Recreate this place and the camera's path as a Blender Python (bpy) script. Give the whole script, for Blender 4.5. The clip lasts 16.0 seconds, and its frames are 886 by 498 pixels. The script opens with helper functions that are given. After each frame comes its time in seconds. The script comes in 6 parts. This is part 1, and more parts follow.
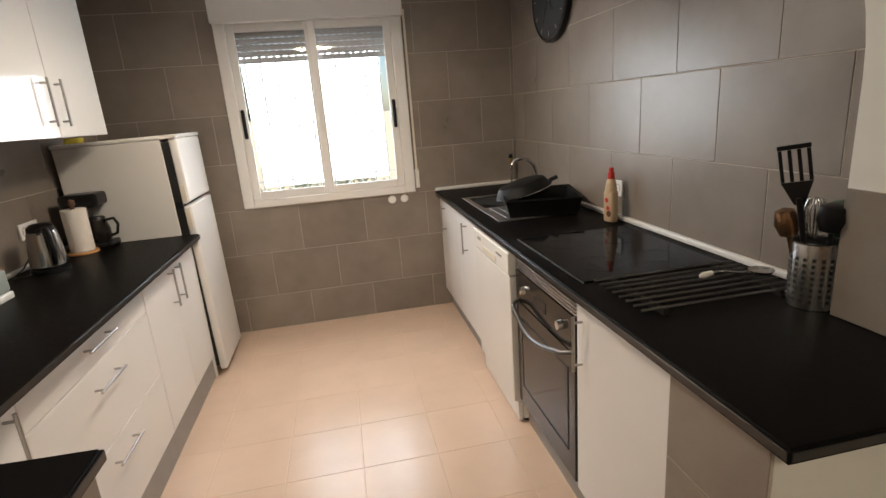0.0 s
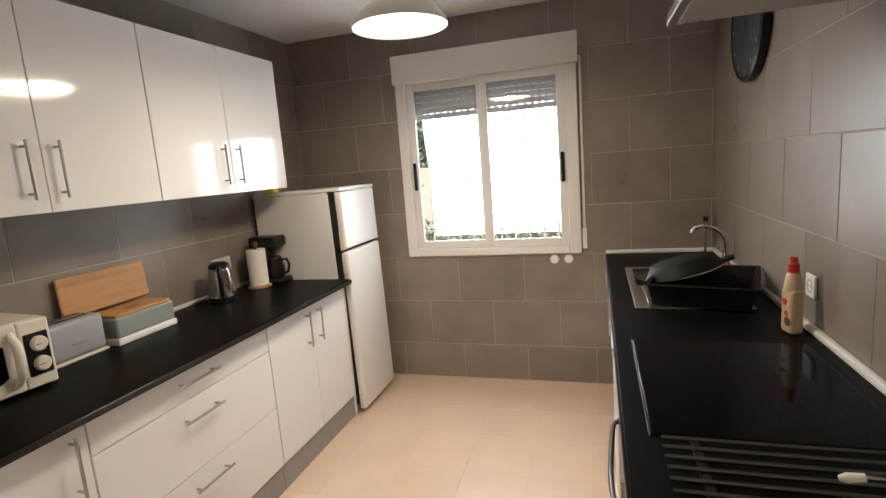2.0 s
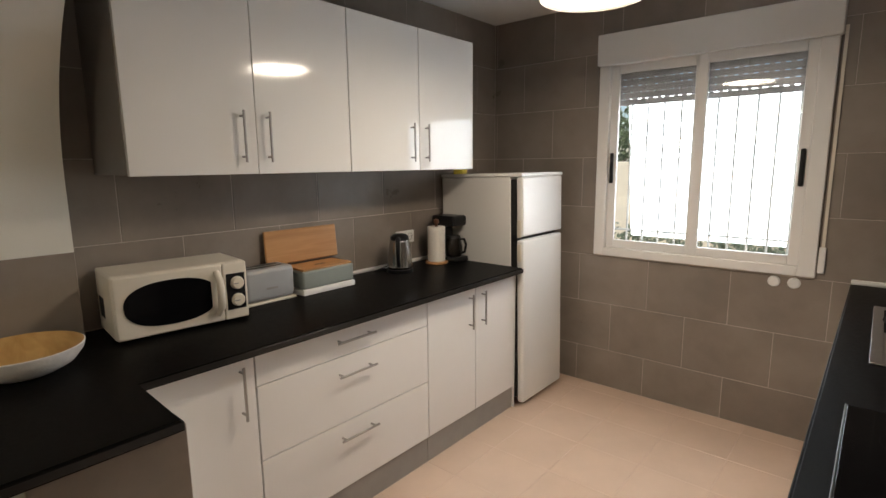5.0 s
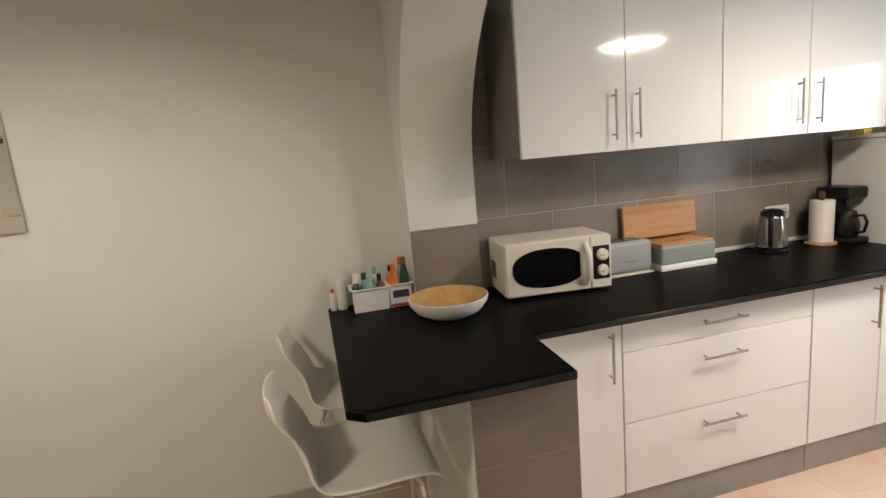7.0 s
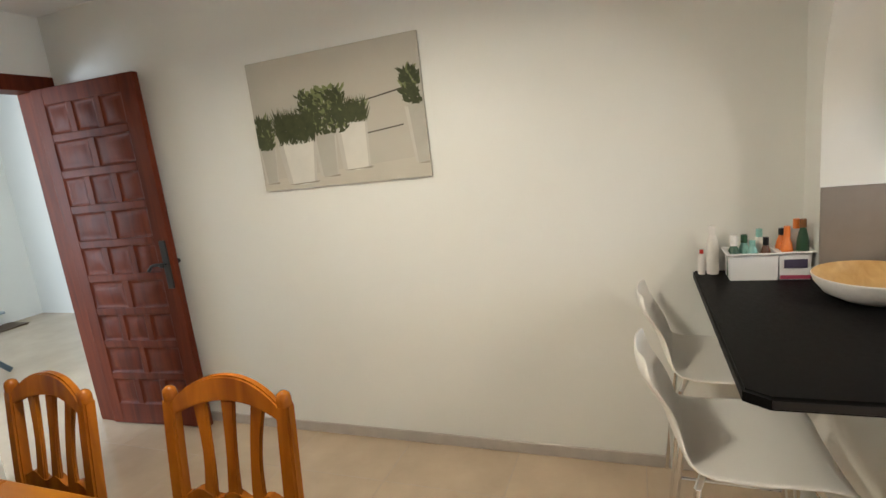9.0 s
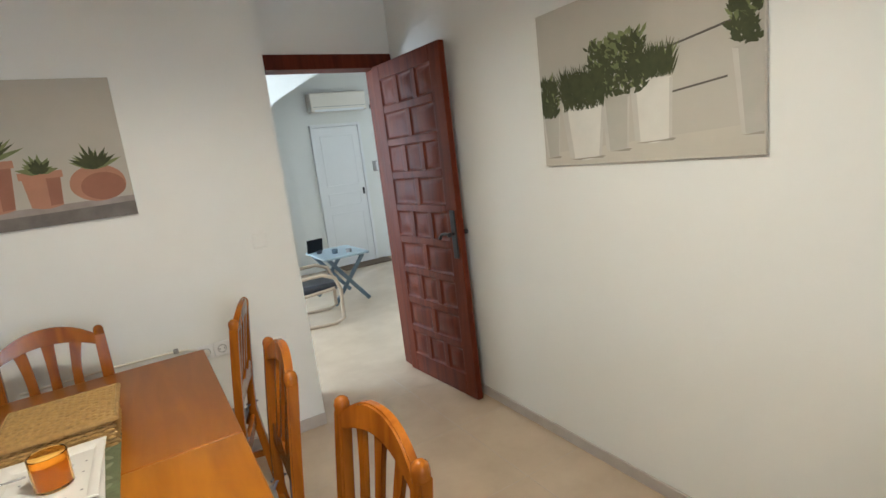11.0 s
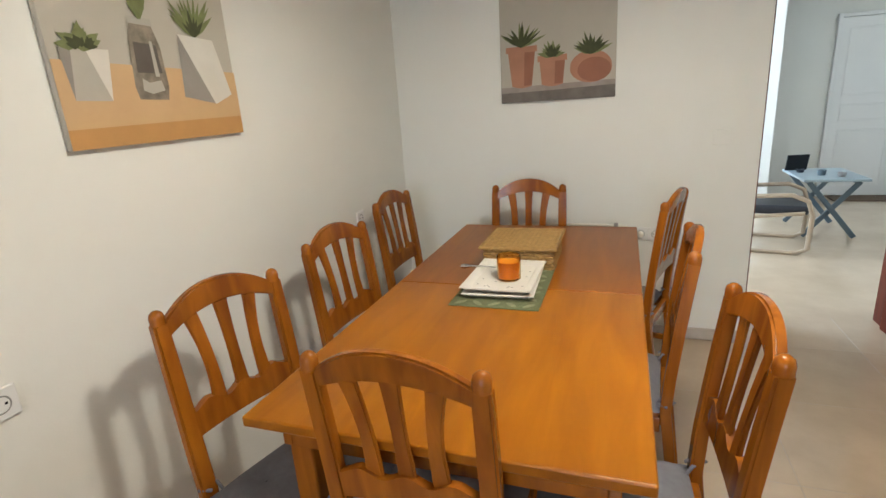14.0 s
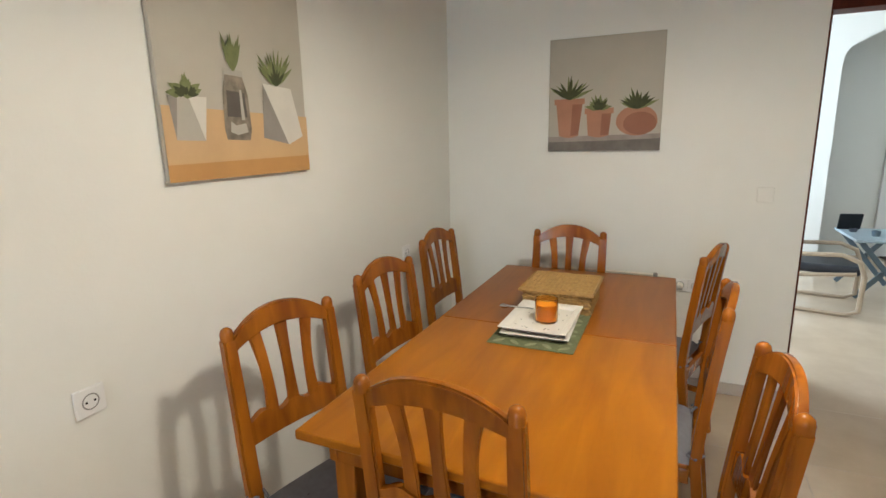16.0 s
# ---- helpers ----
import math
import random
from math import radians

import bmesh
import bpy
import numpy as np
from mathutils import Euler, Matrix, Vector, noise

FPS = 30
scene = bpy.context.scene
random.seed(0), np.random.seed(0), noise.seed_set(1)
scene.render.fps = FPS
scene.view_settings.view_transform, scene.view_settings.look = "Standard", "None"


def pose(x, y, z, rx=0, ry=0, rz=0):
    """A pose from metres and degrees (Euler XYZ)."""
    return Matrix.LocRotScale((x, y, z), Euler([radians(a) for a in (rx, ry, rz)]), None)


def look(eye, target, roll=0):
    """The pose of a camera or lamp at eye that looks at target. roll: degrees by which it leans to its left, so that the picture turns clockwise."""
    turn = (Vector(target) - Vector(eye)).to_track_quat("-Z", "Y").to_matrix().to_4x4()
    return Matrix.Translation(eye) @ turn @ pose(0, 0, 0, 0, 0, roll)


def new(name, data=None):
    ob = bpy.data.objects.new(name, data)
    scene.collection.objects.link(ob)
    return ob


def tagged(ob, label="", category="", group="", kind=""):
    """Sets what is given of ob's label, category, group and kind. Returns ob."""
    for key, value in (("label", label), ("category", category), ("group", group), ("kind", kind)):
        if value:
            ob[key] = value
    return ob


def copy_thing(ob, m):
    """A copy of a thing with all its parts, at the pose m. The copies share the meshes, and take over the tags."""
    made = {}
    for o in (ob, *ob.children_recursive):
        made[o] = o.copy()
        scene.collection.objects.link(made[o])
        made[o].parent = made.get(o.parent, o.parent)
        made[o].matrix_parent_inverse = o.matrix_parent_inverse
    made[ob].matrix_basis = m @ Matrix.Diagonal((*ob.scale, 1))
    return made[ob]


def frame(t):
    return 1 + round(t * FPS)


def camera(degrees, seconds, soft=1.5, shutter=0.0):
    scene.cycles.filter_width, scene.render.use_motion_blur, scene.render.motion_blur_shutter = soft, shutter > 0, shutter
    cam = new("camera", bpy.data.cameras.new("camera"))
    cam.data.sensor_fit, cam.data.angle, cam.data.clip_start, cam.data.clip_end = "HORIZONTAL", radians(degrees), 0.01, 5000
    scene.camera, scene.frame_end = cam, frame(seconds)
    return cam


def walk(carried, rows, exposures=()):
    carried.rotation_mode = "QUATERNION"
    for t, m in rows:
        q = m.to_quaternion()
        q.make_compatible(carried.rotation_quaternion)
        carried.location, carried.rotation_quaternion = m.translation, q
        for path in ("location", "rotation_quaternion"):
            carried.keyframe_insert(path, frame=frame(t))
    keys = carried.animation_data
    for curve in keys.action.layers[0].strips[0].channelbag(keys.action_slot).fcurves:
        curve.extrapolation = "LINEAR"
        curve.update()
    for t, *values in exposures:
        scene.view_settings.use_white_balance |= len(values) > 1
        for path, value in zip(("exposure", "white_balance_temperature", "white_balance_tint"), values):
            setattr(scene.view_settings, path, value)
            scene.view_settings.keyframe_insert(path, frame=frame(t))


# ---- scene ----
cam = camera(81.8, 16.0)
PATH = [
    (0, (1.629, -3.899, 1.501), (1.978, -2.001, 0.976), -4.4),
    (0.5, (1.887, -3.868, 1.534), (1.852, -1.916, 1.101), -4.0),
    (1, (2.009, -3.791, 1.557), (1.817, -1.842, 1.153), -3.0),
    (1.5, (2.153, -3.675, 1.558), (1.748, -1.749, 1.201), -3.5),
    (2, (2.275, -3.585, 1.562), (1.691, -1.699, 1.244), -4.4),
    (2.5, (2.386, -3.483, 1.538), (1.56, -1.686, 1.239), -4.0),
    (3, (2.491, -3.433, 1.531), (1.563, -1.686, 1.238), -3.9),
    (5.5, (2.377, -3.375, 1.538), (0.928, -2.042, 1.186), -1.1),
    (6, (2.372, -3.429, 1.537), (0.739, -2.334, 1.166), -2.6),
    (6.5, (2.369, -3.509, 1.537), (0.578, -2.696, 1.17), -3.6),
    (7, (2.371, -3.579, 1.541), (0.461, -3.098, 1.191), -5.0),
    (7.5, (2.359, -3.652, 1.527), (0.396, -3.486, 1.183), -5.4),
    (8, (2.36, -3.704, 1.518), (0.397, -3.859, 1.173), -5.8),
    (8.5, (2.356, -3.739, 1.513), (0.438, -4.177, 1.149), -6.1),
    (11, (1.696, -3.825, 1.522), (0.699, -5.518, 1.148), -6.9),
    (11.5, (1.648, -3.814, 1.49), (0.965, -5.656, 1.116), -5.7),
    (12, (1.632, -3.825, 1.47), (1.209, -5.739, 1.076), -4.9),
    (12.5, (1.674, -3.766, 1.469), (1.468, -5.704, 1.019), -4.2),
    (13, (1.668, -3.682, 1.460), (1.699, -5.622, 0.972), -3.7),
    (13.5, (1.646, -3.669, 1.456), (2.069, -5.559, 0.955), -4.1),
    (14, (1.62, -3.657, 1.437), (2.274, -5.463, 0.882), -3.9),
    (14.5, (1.614, -3.637, 1.43), (2.403, -5.37, 0.819), -4.0),
    (15, (1.614, -3.628, 1.436), (2.441, -5.343, 0.825), -2.3),
    (15.5, (1.601, -3.585, 1.463), (2.424, -5.328, 0.929), -1.7),
    (16, (1.599, -3.544, 1.487), (2.397, -5.329, 1.066), -1.2),
]
walk(cam, [(t, look(eye, target, roll)) for t, eye, target, roll in PATH],
     [(0, -0.11, 6600, 10), (1.5, -0.03, 6600, 10), (3, -0.13, 6600, 10), (5.5, -0.45, 6500, 10), (6.2, -0.30, 6450, 10), (7, 0.26, 6400, 10), (7.5, 0.50, 6300, 9), (8.5, 0.76, 6050, 8), (11, 0.72, 5650, 7), (12.5, 0.76, 5700, 7), (13.5, 0.76, 5750, 7), (16, 0.68, 5850, 7)])

# ---- world and light ----
world = bpy.data.worlds.new("sky")
scene.world = world
world.use_nodes = True
wn = world.node_tree
sky = wn.nodes.new("ShaderNodeTexSky")
sky.sky_type = "NISHITA"
sky.sun_disc = False
sky.sun_elevation = radians(52)
sky.sun_rotation = radians(149)
wn.links.new(sky.outputs[0], wn.nodes["Background"].inputs[0])
wn.nodes["Background"].inputs[1].default_value = 0.15

sun = new("sun", bpy.data.lights.new("sun", "SUN"))
sun.data.energy, sun.data.angle, sun.data.color = 5.0, radians(0.5), (1.0, 0.95, 0.87)
sun.matrix_world = look((1.5, -2.5, 4.0), (0, 0, 0))


def area(name, m, sx, sy, watts, color):
    d = bpy.data.lights.new(name, "AREA")
    d.shape, d.size, d.size_y, d.energy, d.color = "RECTANGLE", sx, sy, watts, color
    ob = new(name, d)
    ob.matrix_world = m
    return ob


area("window_daylight", look((1.51, 0.30, 1.5), (1.51, -2.0, 1.1)), 1.0, 1.0, 27, (0.85, 0.93, 1.0))
area("living_window_daylight", look((3.05, -9.0, 1.5), (0.0, -9.2, 1.3)), 1.4, 1.6, 98, (0.82, 0.91, 1.0))
pd = area("pendant_light", look((1.50, -1.45, 2.150), (1.50, -1.45, 0.0)), 0.36, 0.36, 23, (1.0, 0.85, 0.68))
pd.data.shape = "DISK"
dn = new("dining_bulb", bpy.data.lights.new("dining_bulb", "POINT"))
dn.location = (1.50, -4.80, 2.190)
dn.data.energy, dn.data.color, dn.data.shadow_soft_size = 20.5, (1.0, 0.885, 0.70), 0.045

ds = area("dining_shade_light", look((1.50, -4.80, 2.152), (1.50, -4.80, 0.0)), 0.34, 0.34, 8.5, (1.0, 0.875, 0.68))
ds.data.shape = "DISK"

# ---- materials ----


def mat(name, col, rough=0.5, metal=0.0, var=0.08, scale=6.0, bump=0.0, bscale=60.0, coat=0.0, rvar=0.0, spec=0.5, rand=0.0):
    m = bpy.data.materials.new(name)
    m.use_nodes = True
    nt = m.node_tree
    N, L = nt.nodes, nt.links
    b = N["Principled BSDF"]
    b.inputs["Roughness"].default_value = rough
    b.inputs["Metallic"].default_value = metal
    b.inputs["Coat Weight"].default_value = coat
    b.inputs["Coat Roughness"].default_value = 0.06
    b.inputs["Specular IOR Level"].default_value = spec
    tc = N.new("ShaderNodeTexCoord")
    geo = N.new("ShaderNodeNewGeometry")
    n1 = N.new("ShaderNodeTexNoise")
    n1.inputs["Scale"].default_value = scale
    n1.inputs["Detail"].default_value = 6
    n1.inputs["Roughness"].default_value = 0.6
    L.new(geo.outputs["Position"], n1.inputs["Vector"])
    mix = N.new("ShaderNodeMix")
    mix.data_type = "RGBA"
    c = list(col)
    mix.inputs[6].default_value = [max(0, v * (1 - var)) for v in c] + [1]
    mix.inputs[7].default_value = [min(1, v * (1 + var)) for v in c] + [1]
    ramp = N.new("ShaderNodeMapRange")
    ramp.inputs[1].default_value, ramp.inputs[2].default_value = 0.22, 0.78
    L.new(n1.outputs[0], ramp.inputs[0])
    L.new(ramp.outputs[0], mix.inputs[0])
    out = mix.outputs[2]
    if rand:
        oi = N.new("ShaderNodeObjectInfo")
        hs = N.new("ShaderNodeHueSaturation")
        mr = N.new("ShaderNodeMapRange")
        mr.inputs[3].default_value, mr.inputs[4].default_value = 1 - rand, 1 + rand
        L.new(oi.outputs["Random"], mr.inputs[0])
        L.new(mr.outputs[0], hs.inputs["Value"])
        L.new(out, hs.inputs["Color"])
        out = hs.outputs[0]
    L.new(out, b.inputs["Base Color"])
    if rvar:
        mr2 = N.new("ShaderNodeMapRange")
        mr2.inputs[1].default_value, mr2.inputs[2].default_value = 0.3, 0.7
        mr2.inputs[3].default_value, mr2.inputs[4].default_value = max(0.02, rough - rvar), rough + rvar
        L.new(n1.outputs[0], mr2.inputs[0])
        L.new(mr2.outputs[0], b.inputs["Roughness"])
    if bump:
        n2 = N.new("ShaderNodeTexNoise")
        n2.inputs["Scale"].default_value = bscale
        n2.inputs["Detail"].default_value = 4
        L.new(geo.outputs["Position"], n2.inputs["Vector"])
        bp = N.new("ShaderNodeBump")
        bp.inputs["Strength"].default_value = bump
        bp.inputs["Distance"].default_value = 0.004
        L.new(n2.outputs[0], bp.inputs["Height"])
        L.new(bp.outputs[0], b.inputs["Normal"])
    return m


def wood(name, dark, light, rough=0.3, axis=1, scale=1.6, stretch=14.0, coat=0.3, rand=0.08, spec=0.5):
    """Grain that runs along one axis of the thing."""
    m = bpy.data.materials.new(name)
    m.use_nodes = True
    nt = m.node_tree
    N, L = nt.nodes, nt.links
    b = N["Principled BSDF"]
    b.inputs["Roughness"].default_value = rough
    b.inputs["Coat Weight"].default_value = coat
    b.inputs["Coat Roughness"].default_value = 0.12
    b.inputs["Specular IOR Level"].default_value = spec
    tc = N.new("ShaderNodeTexCoord")
    mp = N.new("ShaderNodeMapping")
    s = [stretch] * 3
    s[axis] = 1.2
    mp.inputs["Scale"].default_value = s
    L.new(tc.outputs["Object"], mp.inputs["Vector"])
    n1 = N.new("ShaderNodeTexNoise")
    n1.inputs["Scale"].default_value = scale
    n1.inputs["Detail"].default_value = 7
    n1.inputs["Distortion"].default_value = 0.6
    L.new(mp.outputs[0], n1.inputs["Vector"])
    n2 = N.new("ShaderNodeTexNoise")
    n2.inputs["Scale"].default_value = 1.1
    n2.inputs["Detail"].default_value = 3
    L.new(tc.outputs["Object"], n2.inputs["Vector"])
    add = N.new("ShaderNodeMath")
    add.operation = "MULTIPLY_ADD"
    add.inputs[1].default_value = 0.5
    L.new(n2.outputs[0], add.inputs[0])
    L.new(n1.outputs[0], add.inputs[2])
    mr = N.new("ShaderNodeMapRange")
    mr.inputs[1].default_value, mr.inputs[2].default_value = 0.5, 1.0
    L.new(add.outputs[0], mr.inputs[0])
    mix = N.new("ShaderNodeMix")
    mix.data_type = "RGBA"
    mix.inputs[6].default_value = (*dark, 1)
    mix.inputs[7].default_value = (*light, 1)
    L.new(mr.outputs[0], mix.inputs[0])
    oi = N.new("ShaderNodeObjectInfo")
    hs = N.new("ShaderNodeHueSaturation")
    mr2 = N.new("ShaderNodeMapRange")
    mr2.inputs[3].default_value, mr2.inputs[4].default_value = 1 - rand, 1 + rand
    L.new(oi.outputs["Random"], mr2.inputs[0])
    L.new(mr2.outputs[0], hs.inputs["Value"])
    L.new(mix.outputs[2], hs.inputs["Color"])
    L.new(hs.outputs[0], b.inputs["Base Color"])
    bp = N.new("ShaderNodeBump")
    bp.inputs["Strength"].default_value = 0.06
    bp.inputs["Distance"].default_value = 0.002
    L.new(n1.outputs[0], bp.inputs["Height"])
    L.new(bp.outputs[0], b.inputs["Normal"])
    return m


def glow(name, col, strength):
    m = bpy.data.materials.new(name)
    m.use_nodes = True
    b = m.node_tree.nodes["Principled BSDF"]
    b.inputs["Base Color"].default_value = (*col, 1)
    b.inputs["Emission Color"].default_value = (*col, 1)
    b.inputs["Emission Strength"].default_value = strength
    return m


def glass(name, col=(1, 1, 1), rough=0.0):
    m = bpy.data.materials.new(name)
    m.use_nodes = True
    b = m.node_tree.nodes["Principled BSDF"]
    b.inputs["Base Color"].default_value = (*col, 1)
    b.inputs["Transmission Weight"].default_value = 1.0
    b.inputs["Roughness"].default_value = rough
    b.inputs["IOR"].default_value = 1.45
    return m


M_WALL = mat("painted_plaster", (0.79, 0.78, 0.725), 0.75, var=0.02, scale=1.3, bump=0.10, bscale=90)
M_CEIL = mat("ceiling_paint", (0.80, 0.79, 0.77), 0.85, var=0.02, scale=2, bump=0.08, bscale=70)
M_TILE = mat("stoneware_tile", (0.246, 0.209, 0.180), 0.34, var=0.22, scale=3.2, bump=0.05, bscale=35, rvar=0.07, rand=0.07)
M_GROUT = mat("tile_grout", (0.50, 0.435, 0.38), 0.9, var=0.1, scale=20)
M_FLOOR = mat("peach_floor_tile", (0.69, 0.520, 0.405), 0.25, var=0.06, scale=4.0, rand=0.02)
M_FGROUT = mat("floor_grout", (0.67, 0.51, 0.40), 0.7, var=0.1, scale=30)
M_MARBLE = mat("beige_marble", (0.50, 0.39, 0.275), 0.14, var=0.12, scale=3.2, rvar=0.04, rand=0.02)
M_BASE = mat("baseboard_stone", (0.46, 0.41, 0.36), 0.35, var=0.12, scale=9)
M_LACQ = mat("white_gloss_lacquer", (0.80, 0.79, 0.77), 0.10, var=0.01, scale=2, coat=0.5)
M_WHITE = mat("white_cabinet_front", (0.80, 0.79, 0.78), 0.30, var=0.015, scale=3)
M_CARC = mat("grey_carcass_laminate", (0.20, 0.18, 0.165), 0.45, var=0.06, scale=8)
M_PLINTH = mat("grey_plinth", (0.30, 0.285, 0.27), 0.45, var=0.08, scale=9)
M_BLACKTOP = mat("black_worktop_laminate", (0.0052, 0.0048, 0.0046), 0.40, var=0.35, scale=60, bump=0.10, bscale=220, rvar=0.05, spec=0.045)
M_STEEL = mat("brushed_steel", (0.62, 0.61, 0.60), 0.26, 1.0, var=0.05, scale=40)
M_HANDLE = mat("satin_steel_handle", (0.40, 0.385, 0.37), 0.30, 1.0, var=0.06, scale=40)
M_ZONE = mat("printed_cooking_zone", (0.012, 0.012, 0.013), 0.10, var=0.1, scale=10, spec=0.12)
M_CHROME = mat("chrome", (0.80, 0.80, 0.80), 0.08, 1.0, var=0.02, scale=8)
M_BLACK = mat("black_plastic", (0.009, 0.009, 0.010), 0.32, var=0.2, scale=20, spec=0.3)
M_PAN = mat("matt_black_nonstick", (0.008, 0.008, 0.008), 0.55, var=0.25, scale=18, spec=0.15)
# Gasket rubber; also stands in for shade inside basin, holes and vents.
M_GASKET_SHADE = mat("gasket_and_hollow_shade", (0.012, 0.011, 0.010), 0.7, var=0.2, scale=20)
M_HOB = mat("black_ceramic_glass", (0.005, 0.005, 0.006), 0.06, var=0.1, scale=10, spec=0.06)
M_OVEN = mat("smoked_oven_glass", (0.014, 0.011, 0.009), 0.10, var=0.1, scale=4, spec=0.35)
M_PVC = mat("white_window_frame", (0.80, 0.79, 0.77), 0.35, var=0.015, scale=6)
M_SHUT = mat("grey_shutter_slat", (0.33, 0.32, 0.31), 0.5, var=0.06, scale=9)
M_ENAMEL = mat("white_appliance_enamel", (0.78, 0.765, 0.74), 0.28, var=0.02, scale=4)
M_GLASS = glass("window_glass")
M_IRON = mat("black_iron", (0.015, 0.014, 0.014), 0.45, var=0.3, scale=30, bump=0.1)
M_DOORW = wood("mahogany_door_wood", (0.060, 0.0095, 0.0035), (0.140, 0.026, 0.0075), 0.46, axis=2, rand=0.02, coat=0.0, spec=0.15)
M_CHAIRW = wood("honey_varnished_wood", (0.180, 0.047, 0.003), (0.345, 0.113, 0.006), 0.24, axis=2, coat=0.05, spec=0.3)
M_TABLEW = wood("orange_varnished_tabletop", (0.205, 0.063, 0.002), (0.335, 0.116, 0.0035), 0.30, axis=1, stretch=9, rand=0.02, coat=0.0, spec=0.20)
M_CUSH = mat("grey_cushion_fabric", (0.150, 0.143, 0.158), 0.9, var=0.15, scale=40, bump=0.3, bscale=300)
M_BAMBOO = wood("bamboo_lid", (0.42, 0.20, 0.07), (0.62, 0.34, 0.14), 0.4, axis=1, stretch=20, coat=0.1)
M_SAGE = mat("grey_green_enamel", (0.26, 0.29, 0.27), 0.35, var=0.05, scale=8)
M_CREAM = mat("cream_plastic", (0.76, 0.70, 0.60), 0.35, var=0.02, scale=5)
M_STOOL = mat("white_moulded_plastic", (0.78, 0.745, 0.68), 0.35, var=0.02, scale=5)
M_PAPER = mat("white_paper_towel", (0.82, 0.78, 0.73), 0.9, var=0.05, scale=50, bump=0.25, bscale=120)
M_DARKWOOD = mat("dark_wood", (0.12, 0.05, 0.025), 0.4, var=0.25, scale=20)
M_RED = mat("red_plastic", (0.50, 0.03, 0.02), 0.35, var=0.05)
M_ORANGE = mat("orange_plastic", (0.75, 0.20, 0.03), 0.35, var=0.05)
M_GREENP = mat("dark_green_plastic", (0.02, 0.07, 0.03), 0.3, var=0.1)
M_TEAL = mat("pale_teal_plastic", (0.25, 0.48, 0.42), 0.35, var=0.05)
M_AMBER = glass("amber_candle_glass", (0.98, 0.60, 0.16), 0.05)
M_WAX = mat("amber_wax", (0.85, 0.50, 0.10), 0.5, var=0.05)
M_MATG = mat("green_woven_mat", (0.11, 0.12, 0.055), 0.95, var=0.3, scale=50, bump=0.4, bscale=250)
M_MATL = mat("pale_green_weave", (0.21, 0.21, 0.12), 0.95, var=0.25, scale=60, bump=0.4, bscale=250)
M_WICKER = mat("wicker_cane", (0.34, 0.20, 0.06), 0.6, var=0.3, scale=45, bump=0.3, bscale=120)
M_BLUEG = mat("blue_grey_paint", (0.085, 0.115, 0.135), 0.5, var=0.1, scale=9)
M_NAVY = mat("dark_leather", (0.02, 0.022, 0.03), 0.4, var=0.2, scale=20)
M_BEECH = mat("pale_beech", (0.38, 0.29, 0.20), 0.4, var=0.12, scale=14)
M_COIR = mat("brown_coir_mat", (0.12, 0.08, 0.05), 0.95, var=0.3, scale=50, bump=0.4)
M_CANVAS = mat("canvas_print_ground", (0.46, 0.425, 0.355), 0.8, var=0.06, scale=2.5, bump=0.1, bscale=400)
M_INK_PALE = mat("print_white_pot", (0.64, 0.61, 0.54), 0.8, var=0.08, scale=7)
M_INK_POTS = mat("print_grey_pot_shade", (0.42, 0.39, 0.33), 0.8, var=0.08, scale=7)
M_INK_SHADE = mat("print_pot_flank", (0.50, 0.47, 0.41), 0.8, var=0.10, scale=9)
M_INK_DUSK = mat("print_soft_shadow", (0.30, 0.27, 0.22), 0.8, var=0.15, scale=9)
M_INK_DARK = mat("print_dark_line", (0.10, 0.085, 0.07), 0.8, var=0.2, scale=12)
M_INK_LEAF = mat("print_leaf_green", (0.050, 0.056, 0.020), 0.8, var=0.35, scale=30)
M_INK_LEAF2 = mat("print_light_leaf", (0.165, 0.185, 0.072), 0.8, var=0.3, scale=30)
M_INK_TERR = mat("print_terracotta", (0.29, 0.125, 0.075), 0.8, var=0.12, scale=9)
M_INK_TERR2 = mat("print_terracotta_light", (0.40, 0.195, 0.12), 0.8, var=0.12, scale=9)
M_INK_WOOD = mat("print_honey_wood", (0.48, 0.26, 0.085), 0.8, var=0.12, scale=6)
M_INK_WOOD2 = mat("print_wood_top", (0.56, 0.37, 0.19), 0.8, var=0.08, scale=6)
M_SHADE = glow("lamp_diffuser", (1.0, 0.86, 0.66), 6.0)
M_STEELSINK = mat("sink_steel", (0.55, 0.54, 0.52), 0.3, 1.0, var=0.06, scale=30)
M_LEAFOUT = mat("tree_leaf", (0.07, 0.11, 0.04), 0.6, var=0.4, scale=8)
M_TRUNK = mat("tree_bark", (0.12, 0.09, 0.06), 0.9, var=0.3, scale=15, bump=0.4)
M_GROUNDOUT = mat("pale_patio_concrete", (0.72, 0.69, 0.63), 0.9, var=0.12, scale=1.5, bump=0.2)
M_YELLOW = mat("pale_ochre_render", (0.80, 0.72, 0.56), 0.9, var=0.08, scale=1.2, bump=0.2)
M_BAR = mat("grey_painted_bar", (0.50, 0.50, 0.48), 0.5, var=0.05, scale=20)

# ---- mesh helpers ----


def B():
    return bmesh.new()


def box(bm, lo, hi, r=0.0, seg=2):
    lo, hi = Vector(lo), Vector(hi)
    c, s = (lo + hi) / 2, hi - lo
    g = bmesh.ops.create_cube(bm, size=1, matrix=Matrix.Translation(c) @ Matrix.Diagonal((s.x, s.y, s.z, 1)))
    if r:
        es = {e for v in g["verts"] for e in v.link_edges}
        bmesh.ops.bevel(bm, geom=list(es), offset=min(r, min(s) * 0.49), segments=seg, affect="EDGES", profile=0.5)
    return bm


